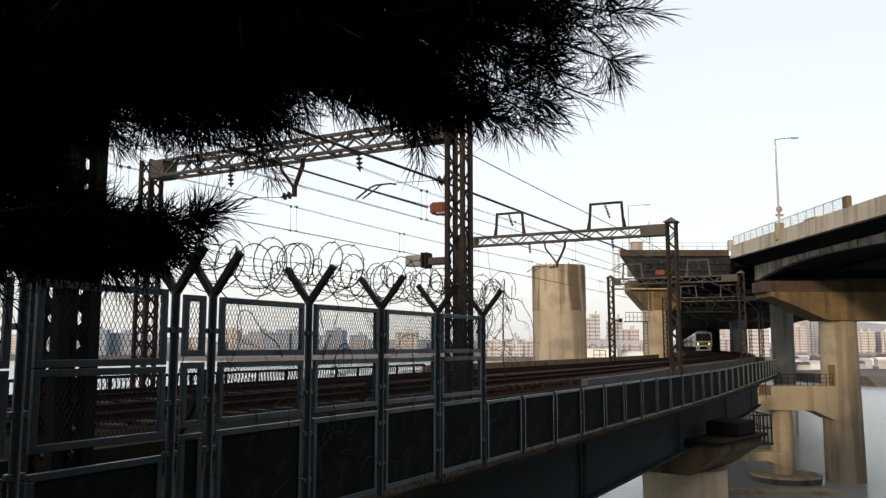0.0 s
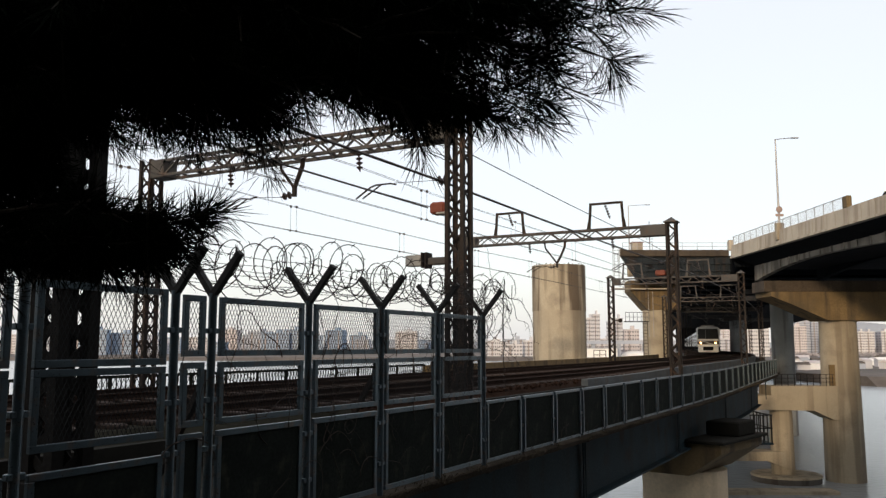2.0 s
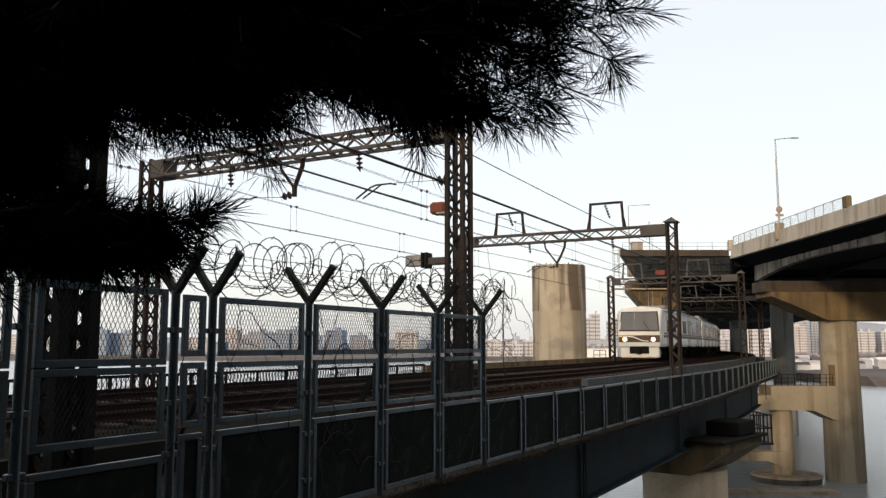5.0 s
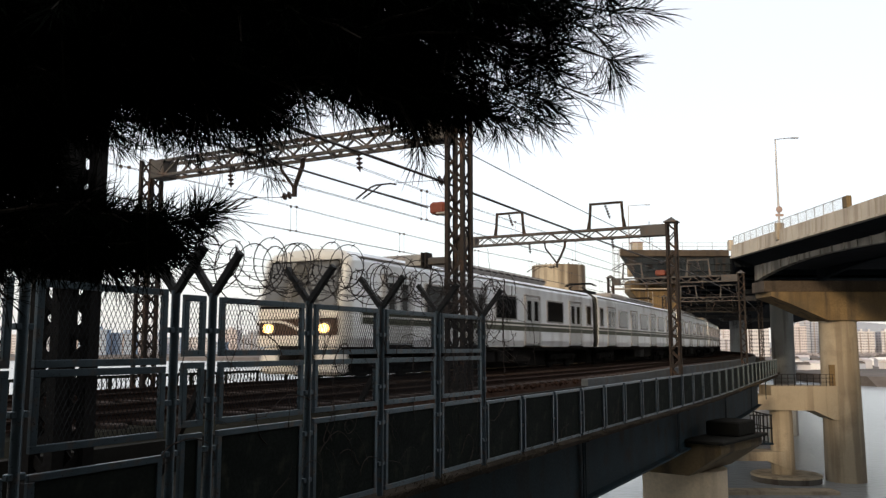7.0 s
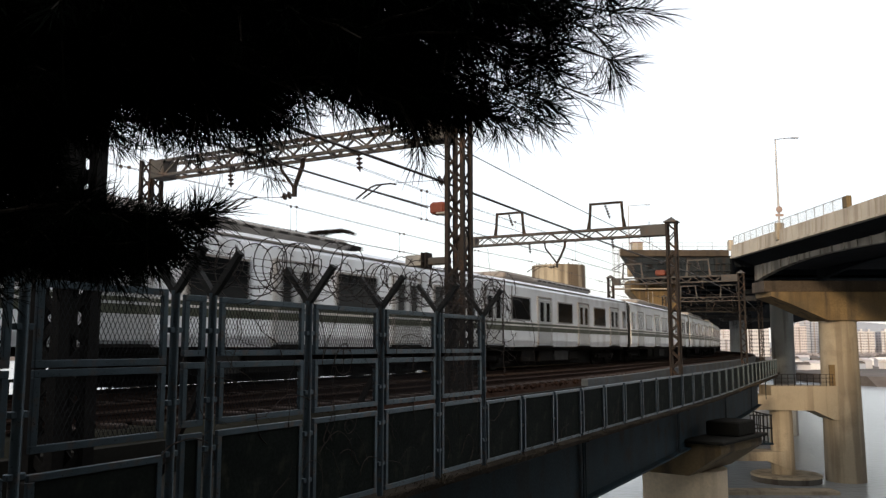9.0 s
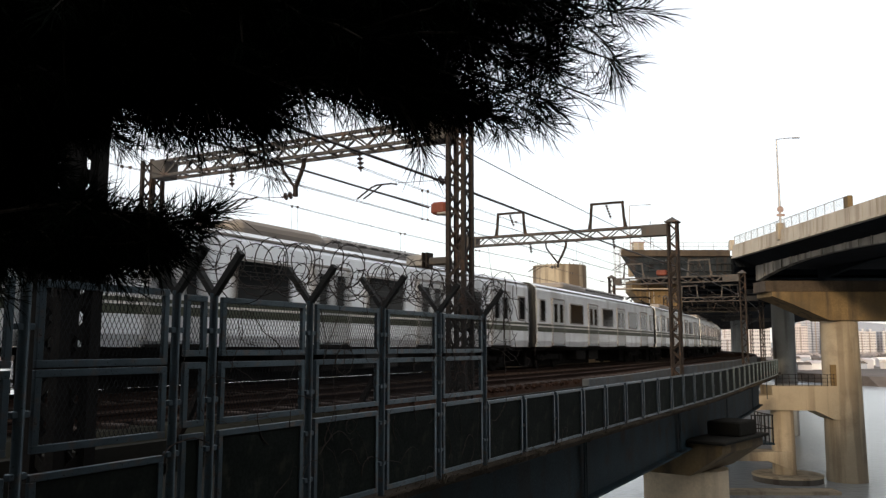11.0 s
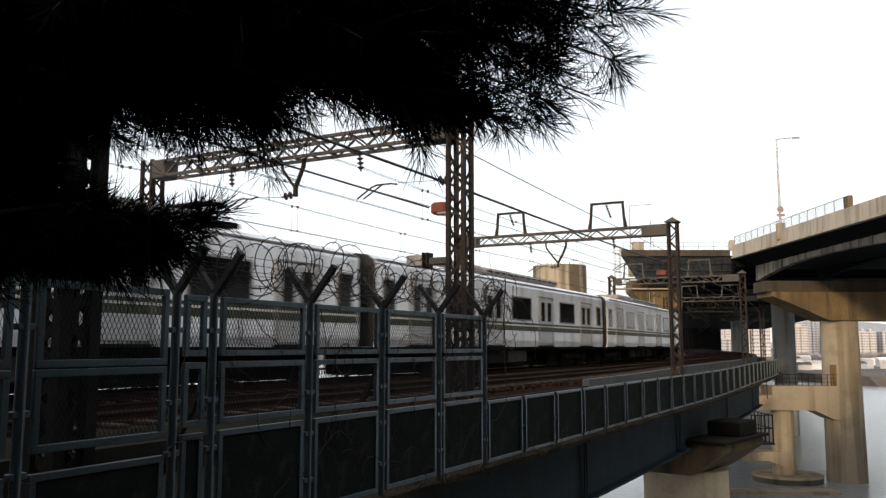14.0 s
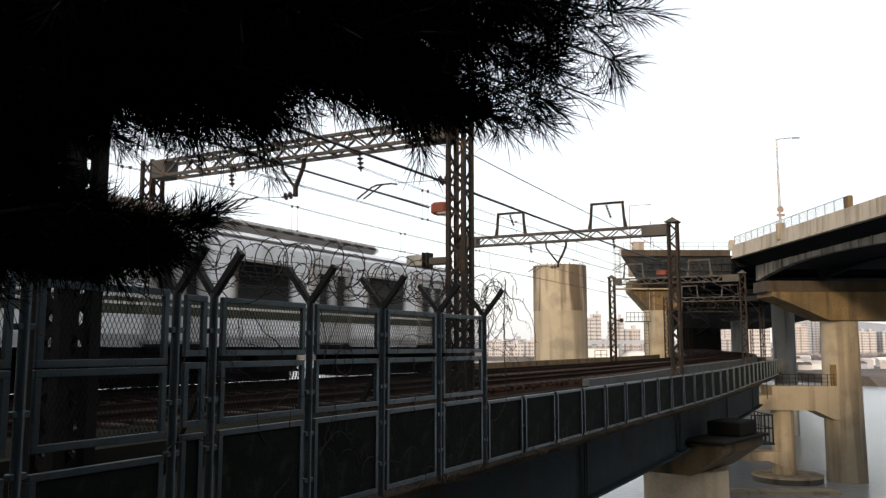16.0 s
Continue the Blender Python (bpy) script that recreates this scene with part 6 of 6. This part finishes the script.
for _x, _z, _n, _r in ((0.44, 1.70, 4, 0.07), (0.52, 1.81, 8, 0.12), (0.55, 1.96, 14, 0.15), (0.265, 1.645, 13, 0.12), (0.34, 1.675, 13, 0.12), (0.38, 1.90, 14, 0.18), (0.46, 1.91, 10, 0.16), (0.30, 1.80, 12, 0.16), (0.36, 1.78, 10, 0.12), (0.5, 2.05, 18, 0.16)):
    # single boughs that reach out furthest
    PINE_BOUGHS.append(((-0.9, 2.6, 2.1 + 0.2 * _rng.random()), (_x, 2.4, _z), 0.01, _n, 0.0, _r))
for _i in range(46):
    # more crown over the fence and behind, out of view, added for shade
    _a = _rng.uniform(0.2, 6.0)
    _l = _rng.uniform(2.2, 4.2)
    PINE_BOUGHS.append(((-2.0, 2.6, 2.7 + 2.2 * _rng.random()), (-2.6 + _l * math.cos(_a), 2.8 + _l * math.sin(_a), 3.3 + 2.4 * _rng.random()), 0.03, 26, 0.1, 0.7))

for _i in range(12):
    # leafy limbs close to the trunk, under the inner crown
    PINE_BOUGHS.append(((-2.1, 2.6, 1.6 + 0.2 * _rng.random()), (-1.42 + 0.2 * _rng.random(), 2.4 + 0.3 * _rng.random(), 1.47 + 0.1 * _rng.random()), 0.012, 20, 0.0, 0.09))
for _i in range(8):
    # the thick end of the lower crown
    PINE_BOUGHS.append(((-2.05, 2.6, 1.0 + 0.2 * _rng.random()), (-1.02 + 0.22 * _rng.random(), 2.4 + 0.3 * _rng.random(), 1.22 + 0.11 * _rng.random()), 0.012, 13, 0.02, 0.14))
for _i in range(3):
    PINE_BOUGHS.append(((-1.9, 2.6, 1.05), (-0.78 + 0.06 * _i, 2.5, 1.33 + 0.02 * _i), 0.01, 7, -0.1, 0.1))


# ---- the place, largest first ----
river()
far_bank()
viaduct()
road_bridge()
road_ramp()
road_piers()
lone_pier()
rail_piers()
far_side()
portals()
cars = train()
fence()
wires()
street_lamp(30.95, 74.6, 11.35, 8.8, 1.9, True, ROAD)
street_lamp(25.2, 110.0, 11.0, 9.0, 2.7)
ramp_details()
creepers()
edge_litter()
ballast_stones()
city()
distance()
yellow_car = taxi()
pine()


def motions():
    """The train runs along the far track; a car passes on the road above."""
    for i, car in enumerate(cars):
        rows = []
        for k in range(33):
            t = k * 0.5
            rows.append((t, car_pose(front_s(t) + PITCH_S * (i + 0.5))))
        walk(car, rows)
    # the yellow car comes over the bridge and drives off along it
    walk(yellow_car, [(t, pose(27.9, max(16.0, 59.9 - 5.6 * t), 8.84, 0, 0, 180)) for t in (0.0, 0.8, 1.6, 2.4, 3.2, 4.0, 5.0, 6.0, 7.0, 7.84, 9.0, 16.0)])


motions()
